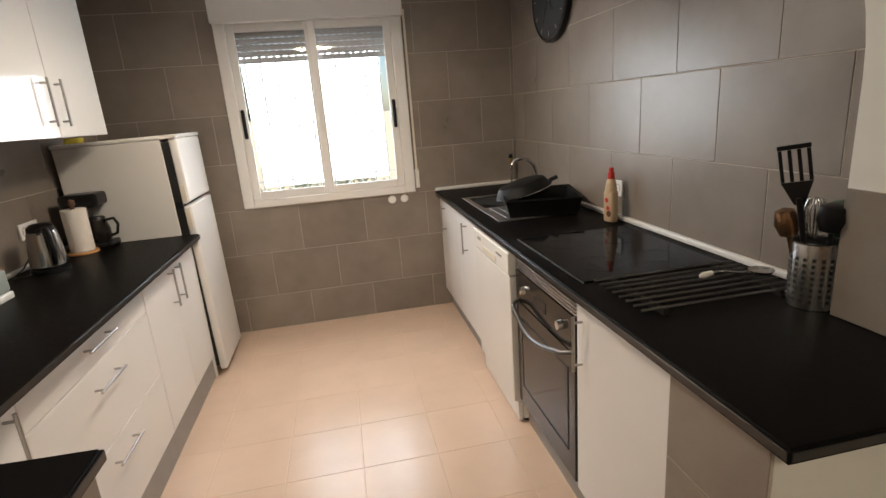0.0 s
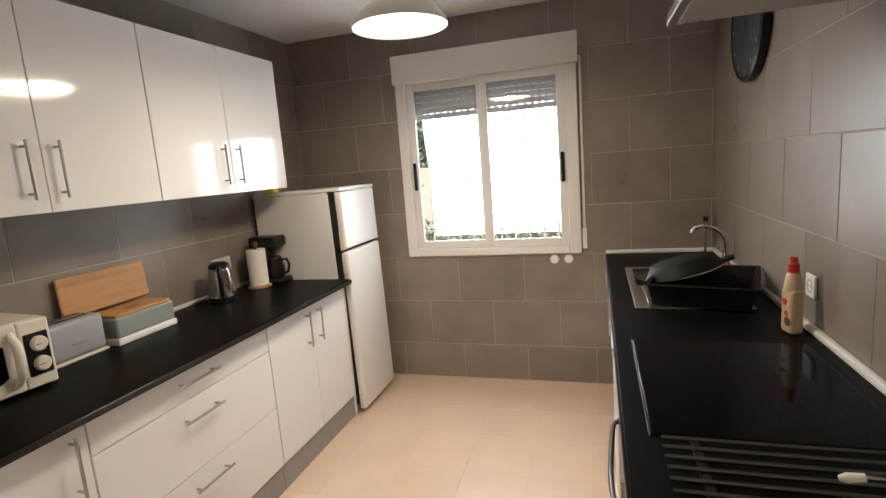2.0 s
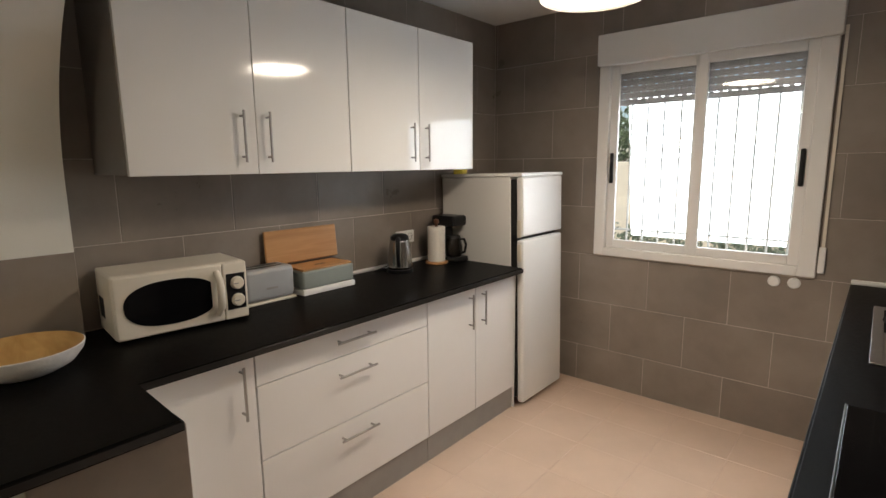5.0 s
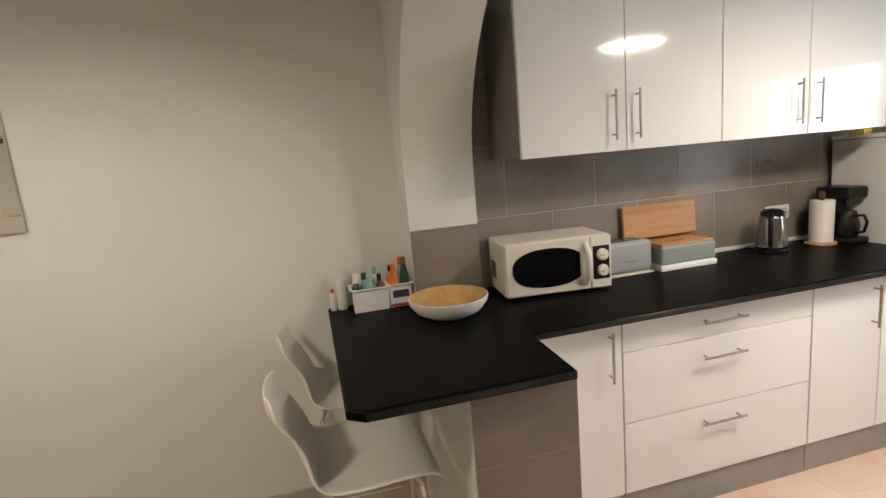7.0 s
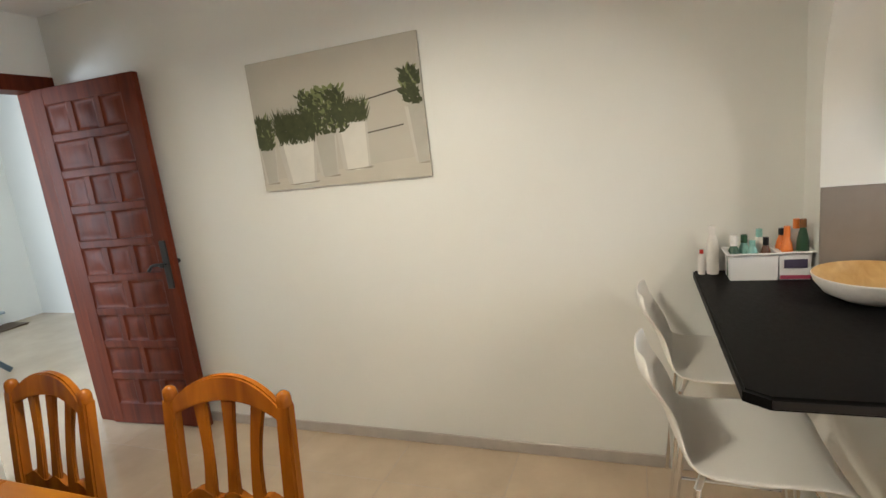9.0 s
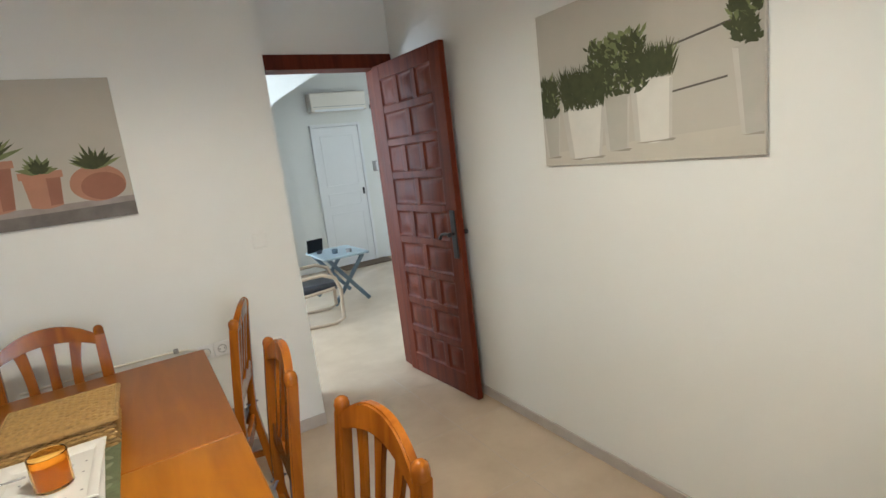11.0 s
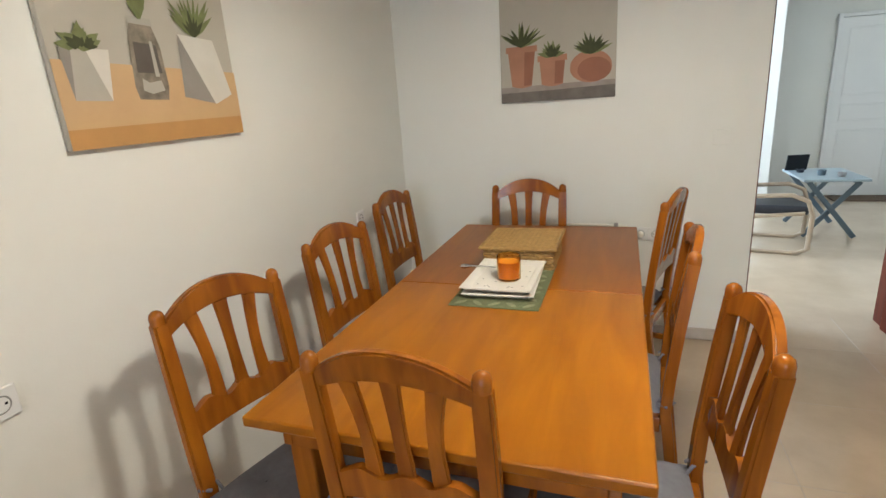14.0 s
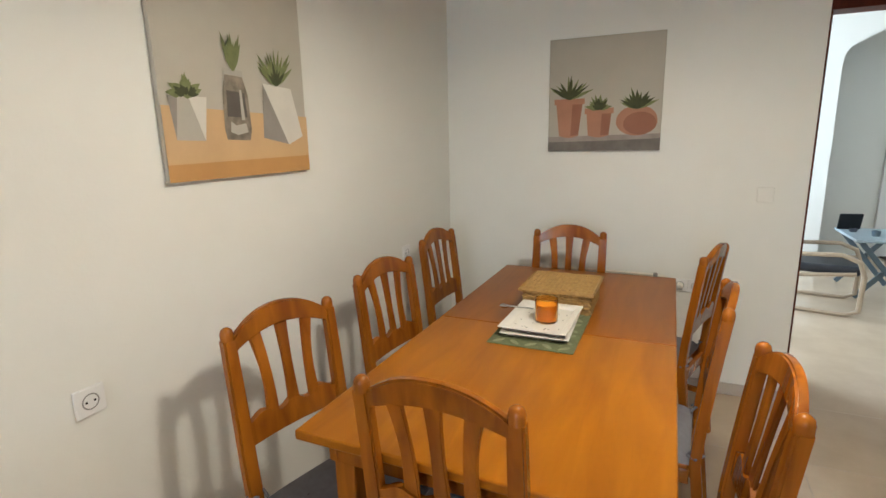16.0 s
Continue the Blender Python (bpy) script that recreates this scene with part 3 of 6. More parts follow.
# -- fridge --
f = thing("fridge_freezer", pose(XW + 0.056, -0.690, 0, 0, -1.1, 0), "white two-door fridge freezer beside the worktop", "fridge")
FD, FW = 0.555, 0.510
part("body", box(B(), (0, 0, ZF + 0.03), (FD, FW, 1.445), 0.006), M_ENAMEL, f)
part("gasket", box(B(), (FD + 0.001, 0.004, 0.02), (FD + 0.040, FW - 0.012, 1.43)), M_GASKET_SHADE, f, "black door gasket")
part("top_cover", box(B(), (-0.005, -0.004, 1.446), (FD + 0.088, FW + 0.004, 1.468), 0.006), M_ENAMEL, f)
for z0, z1, hz in ((-0.012, 1.055, 0.97), (1.075, 1.444, 1.12)):
    d = part("door", box(B(), (FD + 0.041, 0.004, z0), (FD + 0.086, FW - 0.002, z1), 0.012, 3), M_ENAMEL, f)
    part("handle", box(B(), (FD + 0.048, -0.004, hz - 0.05), (FD + 0.078, 0.0035, hz + 0.06), 0.004), M_CREAM, d, "recessed grip")
part("hinge_block", box(B(), (FD + 0.005, 0.0, 1.040), (FD + 0.045, 0.030, 1.09), 0.004), M_BLACK, f)
for fy in (0.04, FW - 0.04):
    part("foot", rod(B(), (FD - 0.03, fy, ZF), (FD - 0.03, fy, ZF + 0.03), 0.018), M_BLACK, f)

# -- base units, east side --
EX = 2.345


def east_unit(y0, y1, label, doors):
    c = thing("base_cabinet", pose(EX, y0, 0), label, "cabinet", "base cabinets")
    part("body", box(B(), (0.020, 0.001, 0.102), (XE - EX - 0.01, y1 - y0 - 0.001, 0.858)), M_WHITE, c)
    part("plinth", box(B(), (0.045, 0.001, ZF), (XE - EX - 0.01, y1 - y0 - 0.001, 0.102)), M_PLINTH, c, "grey recessed plinth")
    for a, b, hy in doors:
        d = part("door", box(B(), (0, a + 0.002, 0.107), (0.018, b - 0.002, 0.866), 0.0025), M_WHITE, c)
        part("handle", bar_handle(B(), (0, hy, 0.635), (0, hy, 0.790), (-0.032, 0, 0)), M_HANDLE, d, "brushed steel bar handle")


east_unit(-1.142, -0.030, "white two-door sink cabinet with steel bar handles", ((0, 0.556, 0.275), (0.556, 1.112, 0.930)))
east_unit(-2.915, -2.402, "white single-door base cabinet beside the oven", ((0, 0.513, 0.472),))

d = thing("dishwasher", pose(EX - 0.022, -1.762, 0), "white freestanding dishwasher under the worktop", "dishwasher")
part("body", box(B(), (0.045, 0.0, ZF + 0.02), (0.62, 0.615, 0.852), 0.004), M_ENAMEL, d)
part("door", box(B(), (0.0, 0.006, 0.084), (0.044, 0.609, 0.735), 0.008), M_ENAMEL, d)
part("control_panel", box(B(), (-0.006, 0.004, 0.740), (0.044, 0.611, 0.850), 0.010), M_ENAMEL, d)
part("grip", box(B(), (-0.009, 0.19, 0.752), (-0.0055, 0.42, 0.785), 0.003), M_CREAM, d, "recessed door grip")
part("display", box(B(), (-0.0085, 0.46, 0.800), (-0.0055, 0.52, 0.818), 0.001), M_PLINTH, d)
for k in range(4):
    part("button", rod(B(), (-0.006, 0.10 + k * 0.022, 0.812), (-0.010, 0.10 + k * 0.022, 0.812), 0.006, seg=10), M_STEEL, d)
part("kick_plate", box(B(), (0.02, 0.006, ZF + 0.012), (0.044, 0.609, 0.078), 0.004), M_ENAMEL, d)
for fy in (0.03, 0.585):
    part("foot", rod(B(), (0.07, fy, ZF), (0.07, fy, ZF + 0.02), 0.02), M_BLACK, d)

M_GUN = mat("dark_gunmetal", (0.16, 0.155, 0.15), 0.3, 0.9, var=0.1, scale=30)
o = thing("oven", pose(EX, -2.398, 0), "built-in stainless oven with smoked glass door", "oven")
OW = 0.628
part("body", box(B(), (0.03, 0.002, 0.102), (0.58, OW, 0.856)), M_PLINTH, o)
part("plinth", box(B(), (0.045, 0.002, ZF), (0.58, OW, 0.1015)), M_PLINTH, o, "grey recessed plinth")
part("front_frame", box(B(), (0.012, 0.002, 0.107), (0.0295, OW, 0.785)), M_STEEL, o)
part("control_panel", box(B(), (0.0, 0.012, 0.640), (0.0115, OW - 0.010, 0.782), 0.002), M_OVEN, o, "dark glass control panel")
for ky in (0.12, 0.508):
    kn = part("knob", lathe(B(), [(0, 0.022), (0.017, 0.020), (0.020, 0.0), (0.0, 0.0)], seg=18), M_STEEL, o)
    kn.matrix_basis = pose(0.0, ky, 0.712, 0, -90, 0)
part("clock_display", box(B(), (-0.002, 0.27, 0.69), (0.0, 0.39, 0.735)), M_BLACK, o)
part("door", box(B(), (0.0, 0.012, 0.115), (0.0115, OW - 0.010, 0.634), 0.002), M_OVEN, o, "smoked glass oven door")
wf = B()
for lo, hi in (((-0.002, 0.075, 0.215), (-0.0005, OW - 0.075, 0.222)), ((-0.002, 0.075, 0.560), (-0.0005, OW - 0.075, 0.567)), ((-0.002, 0.068, 0.215), (-0.0005, 0.075, 0.567)), ((-0.002, OW - 0.075, 0.215), (-0.0005, OW - 0.068, 0.567))):
    box(wf, lo, hi)
part("window_border", wf, M_BLACK, o)
hb = B()
tube(hb, [(0.0, 0.035, 0.640), (-0.035, 0.06, 0.632)] + [(-0.042 - 0.012 * math.sin(k * math.pi / 8), 0.09 + k * (OW - 0.18) / 8, 0.628 - 0.045 * math.sin(k * math.pi / 8)) for k in range(9)] + [(-0.035, OW - 0.06, 0.632), (0.0, OW - 0.035, 0.640)], 0.009, 10)
part("handle", hb, M_GUN, o, "curved dark chrome oven handle")
for k in range(5):
    part("vent_slat", box(B(), (0.0, 0.006, 0.789 + k * 0.0135), (0.014, OW - 0.006, 0.797 + k * 0.0135), 0.002), M_STEEL, o)

# -- hob --
hb = thing("ceramic_hob", pose(2.380, -2.385, 0.900), "black ceramic glass hob set into the worktop", "hob")
part("glass_plate", box(B(), (0, 0, 0.0005), (0.53, 0.645, 0.007), 0.002), M_HOB, hb)
for cx, cy, r in ((0.14, 0.16, 0.09), (0.14, 0.47, 0.075), (0.38, 0.16, 0.075), (0.38, 0.47, 0.10)):
    part("cooking_zone", lathe(B(), [(r - 0.002, 0.0072), (r, 0.0072), (r, 0.0076), (r - 0.002, 0.0076), (r - 0.002, 0.0072)], (cx, cy, 0), 36), M_ZONE, hb)
part("rim", box(B(), (-0.005, -0.004, 0.0003), (-0.0005, 0.649, 0.0062), 0.001), M_GUN, hb, "thin steel rim")

# -- steel rack on the worktop --
rk = thing("trivet_rack", pose(2.398, -2.708, 0.900), "black wire trivet rack lying on the worktop", "rack")
for k in range(8):
    part("bar", rod(B(), (0.0, 0.01 + k * 0.0393, 0.020), (0.52, 0.01 + k * 0.0393, 0.020), 0.0042, seg=8), M_GUN, rk)
for rx in (0.07, 0.45):
    part("rail", box(B(), (rx - 0.008, 0.0, 0.0), (rx + 0.008, 0.295, 0.0155)), M_IRON, rk)
sp = B()
tube(sp, [(0.175, 0.00, 0.010), (0.12, 0.0, 0.013), (0.08, 0.0, 0.021), (0.035, 0.0, 0.019)], [0.005, 0.004, 0.004, 0.005], 10)
lathe(sp, [(0.0, 0.0), (0.030, 0.006), (0.038, 0.016), (0.035, 0.016), (0.028, 0.009), (0.0, 0.004)], (0.198, 0.0, 0.0), 20)
ld = thing("serving_spoon", pose(2.690, -2.552, 0.9245, 0, 0, -9), "steel serving spoon with a white handle tip lying on the rack", "spoon")
part("spoon", sp, M_STEEL, ld)
part("handle_tip", tube(B(), [(0.0, 0.0, 0.010), (0.012, 0.0, 0.013), (0.040, 0.0, 0.019)], [0.005, 0.010, 0.008], 12), M_PAPER, ld, "white plastic handle tip")

# -- utensil holder --
uh = thing("utensil_holder", pose(2.862, -2.785, 0.900), "perforated steel utensil holder full of kitchen tools", "utensil holder")
part("pot", lathe(B(), [(0, 0.0), (0.058, 0.0), (0.060, 0.004), (0.060, 0.184), (0.063, 0.188), (0.060, 0.190), (0.056, 0.184), (0.056, 0.006), (0, 0.006)], seg=36), M_STEEL, uh)
# Dark blocks on the surface give the shade inside the holes.
ho = B()
for a in range(18):
    for k in range(8):
        an = a * math.tau / 18
        p = Vector((0.0602 * math.cos(an), 0.0602 * math.sin(an), 0.028 + k * 0.0165))
        m = Matrix.Translation(p) @ Matrix.Rotation(an, 4, "Z")
        bmesh.ops.create_cube(ho, size=1, matrix=m @ Matrix.Diagonal((0.0012, 0.008, 0.009, 1)))
part("hole", ho, M_GASKET_SHADE, uh, "rows of punched holes")


def utensil(name, m, label, make, material):
    t = solo(name, make, material, label, "utensil", "utensils in the holder", m=m)
    return t


tu = thing("slotted_turner", pose(2.849, -2.795, 0.91, 8.2, -9.1, -49), "black nylon slotted turner standing in the holder", "utensil", "utensils in the holder")
part("handle", rod(B(), (0, 0, 0.0), (0, 0, 0.308), 0.006, 0.008), M_BLACK, tu)
part("neck", slab(B(), [(-0.012, 0.290), (0.012, 0.290), (0.035, 0.352), (-0.036, 0.352)], 1, -0.0025, 0.0025), M_BLACK, tu)
for k in range(4):
    part("tine", box(B(), (-0.036 + k * 0.0207, -0.002, 0.3525), (-0.027 + k * 0.0207, 0.002, 0.4375), 0.0015), M_BLACK, tu)
part("edge", box(B(), (-0.037, -0.002, 0.438), (0.037, 0.002, 0.450), 0.0015), M_BLACK, tu)
sp = B()
rod(sp, (0, 0, 0), (0, 0, 0.20), 0.006)
lathe(sp, [(0, 0.0), (0.022, 0.012), (0.031, 0.045), (0.024, 0.080), (0, 0.090)], (0, 0, 0.185), 18)
utensil("serving_spoon", pose(2.847, -2.765, 0.91, -9, -10, 20), "bronze coloured metal serving spoon in the holder", sp, mat("bronze_metal", (0.30, 0.17, 0.09), 0.25, 0.8))
sp = B()
rod(sp, (0, 0, 0), (0, 0, 0.19), 0.006)
lathe(sp, [(0, 0.0), (0.038, 0.012), (0.050, 0.05), (0.042, 0.095), (0, 0.110)], (0, 0, 0.185), 18)
utensil("ladle", pose(2.880, -2.800, 0.91, 6, 5, 0), "dark green plastic ladle in the holder", sp, M_GREENP)
sp = B()
for k in range(8):
    an = k * math.pi / 8
    c_, s_ = math.cos(an), math.sin(an)
    tube(sp, [(0, 0, 0.16), (0.018 * c_, 0.018 * s_, 0.20), (0.028 * c_, 0.028 * s_, 0.25), (0.018 * c_, 0.018 * s_, 0.285), (0, 0, 0.292), (-0.018 * c_, -0.018 * s_, 0.285), (-0.028 * c_, -0.028 * s_, 0.25), (-0.018 * c_, -0.018 * s_, 0.20), (0, 0, 0.16)], 0.0013, 5)
rod(sp, (0, 0, 0), (0, 0, 0.17), 0.007)
utensil("whisk", pose(2.862, -2.775, 0.91, -3, 1, 0), "steel balloon whisk in the holder", sp, M_CHROME)

sp = B()
rod(sp, (0, 0, 0), (0, 0, 0.22), 0.006)
lathe(sp, [(0, 0.0), (0.030, 0.010), (0.040, 0.040), (0.034, 0.075), (0, 0.085)], (0, 0, 0.205), 18)
utensil("cooking_spoon", pose(2.858, -2.812, 0.91, 4, -1, 0), "black nylon cooking spoon standing in the holder", sp, M_BLACK)
sp = B()
rod(sp, (0, 0, 0), (0, 0, 0.20), 0.006)
box(sp, (-0.030, -0.003, 0.195), (0.030, 0.003, 0.285), 0.003)
utensil("spatula", pose(2.872, -2.750, 0.91, -4, 3, 35), "black nylon spatula standing in the holder", sp, M_BLACK)

# -- sink, tap, dish rack --
sk = thing("kitchen_sink", pose(2.415, -1.335, 0.900), "stainless steel sink with ribbed drainer in the worktop", "sink")
SW, SL = 0.46, 0.83
rim = B()
box(rim, (0, 0, 0.0005), (SW, 0.035, 0.006), 0.002)
box(rim, (0, SL - 0.035, 0.0005), (SW, SL, 0.006), 0.002)
box(rim, (0, 0.035, 0.0005), (0.035, SL - 0.035, 0.006), 0.002)
box(rim, (SW - 0.035, 0.035, 0.0005), (SW, SL - 0.035, 0.006), 0.002)
box(rim, (0.035, 0.035, 0.0006), (SW - 0.035, 0.40, 0.0036))
part("rim", rim, M_STEELSINK, sk)
# Nearly flat disc; the basin's depth and shade are only its dark colour.
part("bowl", lathe(B(), [(0.0, 0.0010), (0.15, 0.0012), (0.185, 0.003), (0.19, 0.0062), (0.20, 0.0062)], (SW / 2, 0.60, 0), 36), M_GASKET_SHADE, sk, "flat disc coloured near-black for the basin's shade")
for k in range(7):
    part("drainer_rib", box(B(), (0.06 + k * 0.05, 0.06, 0.0036), (0.075 + k * 0.05, 0.37, 0.007), 0.002), M_STEELSINK, sk)
tp = thing("mixer_tap", pose(2.918, -0.60, 0.900), "chrome mixer tap with a curved spout behind the sink", "tap")
part("base", lathe(B(), [(0, 0), (0.026, 0), (0.026, 0.01), (0.020, 0.02), (0.019, 0.09), (0.0, 0.095)], seg=20), M_CHROME, tp)
part("spout", tube(B(), [(0, 0, 0.08), (0, 0, 0.15), (-0.015, 0, 0.195), (-0.055, 0.0, 0.232), (-0.11, 0, 0.246), (-0.155, 0, 0.235), (-0.168, 0, 0.210)], [0.013, 0.012, 0.012, 0.012, 0.012, 0.012, 0.013], 12), M_CHROME, tp)
part("lever", tube(B(), [(0, 0, 0.09), (0.0, 0.03, 0.115), (0.0, 0.075, 0.125)], [0.012, 0.008, 0.007], 10), M_CHROME, tp)
bt = thing("water_valve", pose(2.890, -0.10, 0.900), "small brass angle valve pipe in the corner", "valve")
part("pipe", rod(B(), (0.02, 0, 0.0), (0.02, 0, 0.165), 0.008), M_STEEL, bt)
part("body", rod(B(), (0.02, 0, 0.160), (0.02, 0, 0.205), 0.014), mat("aged_brass", (0.40, 0.25, 0.10), 0.35, 0.9), bt)
part("knob", rod(B(), (0.02, 0, 0.205), (0.02, 0, 0.235), 0.018, 0.014), M_BLACK, bt)

dr = thing("dish_rack", pose(2.490, -1.300, 0.908, 0, 0, -15), "black plastic dish drainer tray on the sink", "dish rack")
bm = B()
w, l, hgt = 0.36, 0.40, 0.090


def tub(bm, w, l, h, flare, t=0.006):
    lo = [(0, 0), (w, 0), (w, l), (0, l)]
    def ring(z, out):
        return [bm.verts.new((x + (out if x > 0 else -out), y + (out if y > 0 else -out), z)) for x, y in lo]
    rs = [ring(0, 0), ring(h, flare), ring(h + 0.004, flare + 0.012), ring(h + 0.008, flare + 0.010), ring(h + 0.006, flare - t), ring(t, -t)]
    for a, b in zip(rs, rs[1:]):
        for i in range(4):
            bm.faces.new((a[i], a[(i + 1) % 4], b[(i + 1) % 4], b[i]))
    bm.faces.new(rs[0][::-1])
    bm.faces.new(rs[-1])
    return bm


part("tray", tub(bm, w, l, hgt, 0.02), M_PAN, dr)
for k in range(7):
    part("prong", tube(B(), [(0.03, 0.05 + k * 0.05, 0.004), (0.04, 0.05 + k * 0.05, 0.030), (0.32, 0.05 + k * 0.05, 0.030), (0.33, 0.05 + k * 0.05, 0.004)], 0.0035, 6), M_BLACK, dr)
pn = thing("frying_pan", pose(2.640, -1.105, 1.012, 176, -15, 0), "black bright-rimmed frying pan upside down on the dish rack", "pan")
part("pan_body", lathe(B(), [(0, -0.052), (0.115, -0.052), (0.13, -0.046), (0.162, 0.0), (0.165, -0.002), (0.134, -0.050), (0.117, -0.057), (0, -0.057)], seg=36), M_PAN, pn)
part("handle", tube(B(), [(0.155, 0.03, -0.012), (0.18, 0.035, -0.012), (0.205, 0.04, -0.016)], [0.010, 0.012, 0.011], 10), M_BLACK, pn)
part("rim", lathe(B(), [(0.163, -0.002), (0.169, -0.002), (0.169, 0.003), (0.163, 0.003), (0.163, -0.002)], seg=36), M_STEEL, pn, "bright steel rim")

# -- bottles by the hob --


def bottle(m, prof, body, cap_r, cap_h, cap, label, name="bottle", group="", band=None):
    t = thing(name, m, label, "bottle", group)
    part("body", lathe(B(), prof, seg=20), body, t)
    top = prof[-1][1]
    part("cap", lathe(B(), [(0, top), (cap_r, top), (cap_r * 0.95, top + cap_h), (0, top + cap_h)], seg=16), cap, t)
    if band:
        z0, z1, r, mm = band
        part("label", lathe(B(), [(r + 0.0006, z0), (r + 0.0012, z0), (r + 0.0012, z1), (r + 0.0006, z1), (r + 0.0006, z0)], seg=20), mm, t)
    return t


b = thing("dish_soap_bottle", pose(2.908, -1.612, 0.900, 0, 0, 12), "cream washing-up liquid bottle with red cap and label", "bottle")
bm = B()
box(bm, (-0.023, -0.034, 0), (0.023, 0.034, 0.160), 0.015, 4)
M_SOAP = mat("beige_bottle_plastic", (0.54, 0.40, 0.26), 0.35, var=0.05, scale=12)
part("body", bm, M_SOAP, b)
part("shoulder", lathe(B(), [(0.030, 0.150), (0.027, 0.178), (0.022, 0.205), (0.016, 0.215), (0, 0.215)], seg=20), M_SOAP, b)
part("cap", lathe(B(), [(0, 0.2155), (0.018, 0.2155), (0.017, 0.245), (0.012, 0.250), (0.012, 0.27), (0, 0.27)], seg=16), M_RED, b, "red flip cap")
for y0, z0, s, mm in ((-0.012, 0.03, 0.016, M_DARKWOOD), (0.004, 0.10, 0.012, M_RED), (-0.006, 0.062, 0.011, M_RED)):
    lb = lathe(B(), [(0, 0), (s, 0), (s, 0.001), (0, 0.001)], seg=16)
    ob = part("label", lb, mm, b, "round printed fruit motif")
    ob.matrix_basis = pose(-0.0242, y0, z0 + s, 0, 90, 0)

# -- extractor hood --
hd = thing("extractor_hood", pose(XE - 0.003, -2.39, 1.935), "slim white extractor hood with a steel visor", "extractor hood")
part("body", box(B(), (-0.30, 0, 0.012), (0.0, 0.62, 0.15), 0.004), M_ENAMEL, hd)
part("filter", box(B(), (-0.46, 0.012, 0.0), (-0.02, 0.608, 0.0115), 0.002), M_PLINTH, hd, "grey grease filter")
part("visor", box(B(), (-0.49, 0.0, 0.0), (-0.4605, 0.62, 0.034), 0.004), M_STEEL, hd, "steel front lip")
for k in range(3):
    part("slider", box(B(), (-0.445 + k * 0.02, 0.57, -0.006), (-0.433 + k * 0.02, 0.595, -0.0003)), M_CHROME, hd)
part("duct", box(B(), (-0.24, 0.19, 0.1505), (-0.01, 0.43, ZC - 1.935)), M_ENAMEL, hd)

# -- clock --
ck = thing("wall_clock", pose(XE - 0.001, -0.80, 2.10, 0, -90, 0), "large black wall clock with pale hands", "clock")
part("case", lathe(B(), [(0, 0.0), (0.245, 0.0), (0.258, 0.010), (0.258, 0.038), (0.246, 0.046), (0.235, 0.040), (0, 0.040)], seg=48), M_BLACK, ck)
part("dial", lathe(B(), [(0, 0.0405), (0.232, 0.0405), (0.232, 0.042), (0, 0.042)], seg=48), mat("dark_dial", (0.02, 0.02, 0.021), 0.6, var=0.3, scale=14), ck)
for ang, ln, wd in ((150, 0.16, 0.007), (218, 0.11, 0.009)):
    hh = part("hand", box(B(), (-0.02, -wd / 2, 0.0445), (ln, wd / 2, 0.0465)), M_STEEL, ck)
    hh.matrix_basis = pose(0, 0, 0, 0, 0, ang)
for k in range(12):
    tk = part("hour_mark", box(B(), (0.195, -0.003, 0.0422), (0.222, 0.003, 0.0432)), M_PLINTH, ck)
    tk.matrix_basis = pose(0, 0, 0, 0, 0, 30 * k)

# -- sockets on the tiles --


def plate(m, label, n=1, round_=False):
    t = thing("wall_socket", m, label, "socket", "wall sockets")
    for k in range(n):
        if round_:
            part("cover", lathe(B(), [(0, 0), (0.031, 0), (0.031, 0.006), (0.025, 0.012), (0, 0.012)], (k * 0.095, 0, 0), 24), M_PVC, t)
        else:
            part("cover", box(B(), (k * 0.082 - 0.04, -0.04, 0), (k * 0.082 + 0.04, 0.04, 0.010), 0.004), M_PVC, t)
            part("well", lathe(B(), [(0.019, 0.0103), (0.022, 0.0112), (0.023, 0.0103)], (k * 0.082, 0, 0), 24), M_PLINTH, t)
            part("contact", box(B(), (k * 0.082 - 0.014, -0.003, 0.0103), (k * 0.082 - 0.008, 0.003, 0.011)), M_BLACK, t)
            part("contact", box(B(), (k * 0.082 + 0.008, -0.003, 0.0103), (k * 0.082 + 0.014, 0.003, 0.011)), M_BLACK, t)
    return t


plate(pose(1.978, YN - 0.001, 0.868, 90, 0, 0), "pair of round white blanking plates under the window", 2, True)
plate(pose(XW + 0.001, -1.08, 1.075, 90, 0, 90), "white double socket on the grey tiles above the worktop", 2)
plate(pose(XE - 0.001, -1.56, 1.055, 90, 0, -90), "white socket on the grey tiles beside the hob")

# -- microwave --
mw = thing("microwave", pose(0.078, -2.775, 0.900, 0, 0, -6), "cream microwave oven with an oval dark window", "microwave")
MD, MWD, MH = 0.262, 0.486, 0.252
part("body", box(B(), (0, 0, 0.012), (MD, MWD, MH), 0.008, 3), M_CREAM, mw)
part("door", box(B(), (MD + 0.0005, 0.002, 0.014), (MD + 0.020, 0.385, MH - 0.002), 0.007, 3), M_CREAM, mw)
el = B()
pts = [(min(0.338, 0.196 + 0.166 * (abs(math.cos(a)) ** 0.85) * (1 if math.cos(a) > 0 else -1)), 0.132 + 0.086 * (abs(math.sin(a)) ** 0.85) * (1 if math.sin(a) > 0 else -1)) for a in [k * math.tau / 64 for k in range(64)]]
pts = [p for i, p in enumerate(pts) if p != pts[i - 1]]
slab(el, pts, 0, MD + 0.0195, MD + 0.0225)
part("window", el, M_HOB, mw, "oval dark glass window")
part("control_panel", box(B(), (MD + 0.0005, 0.387, 0.014), (MD + 0.020, MWD - 0.002, MH - 0.002), 0.006, 3), M_CREAM, mw)
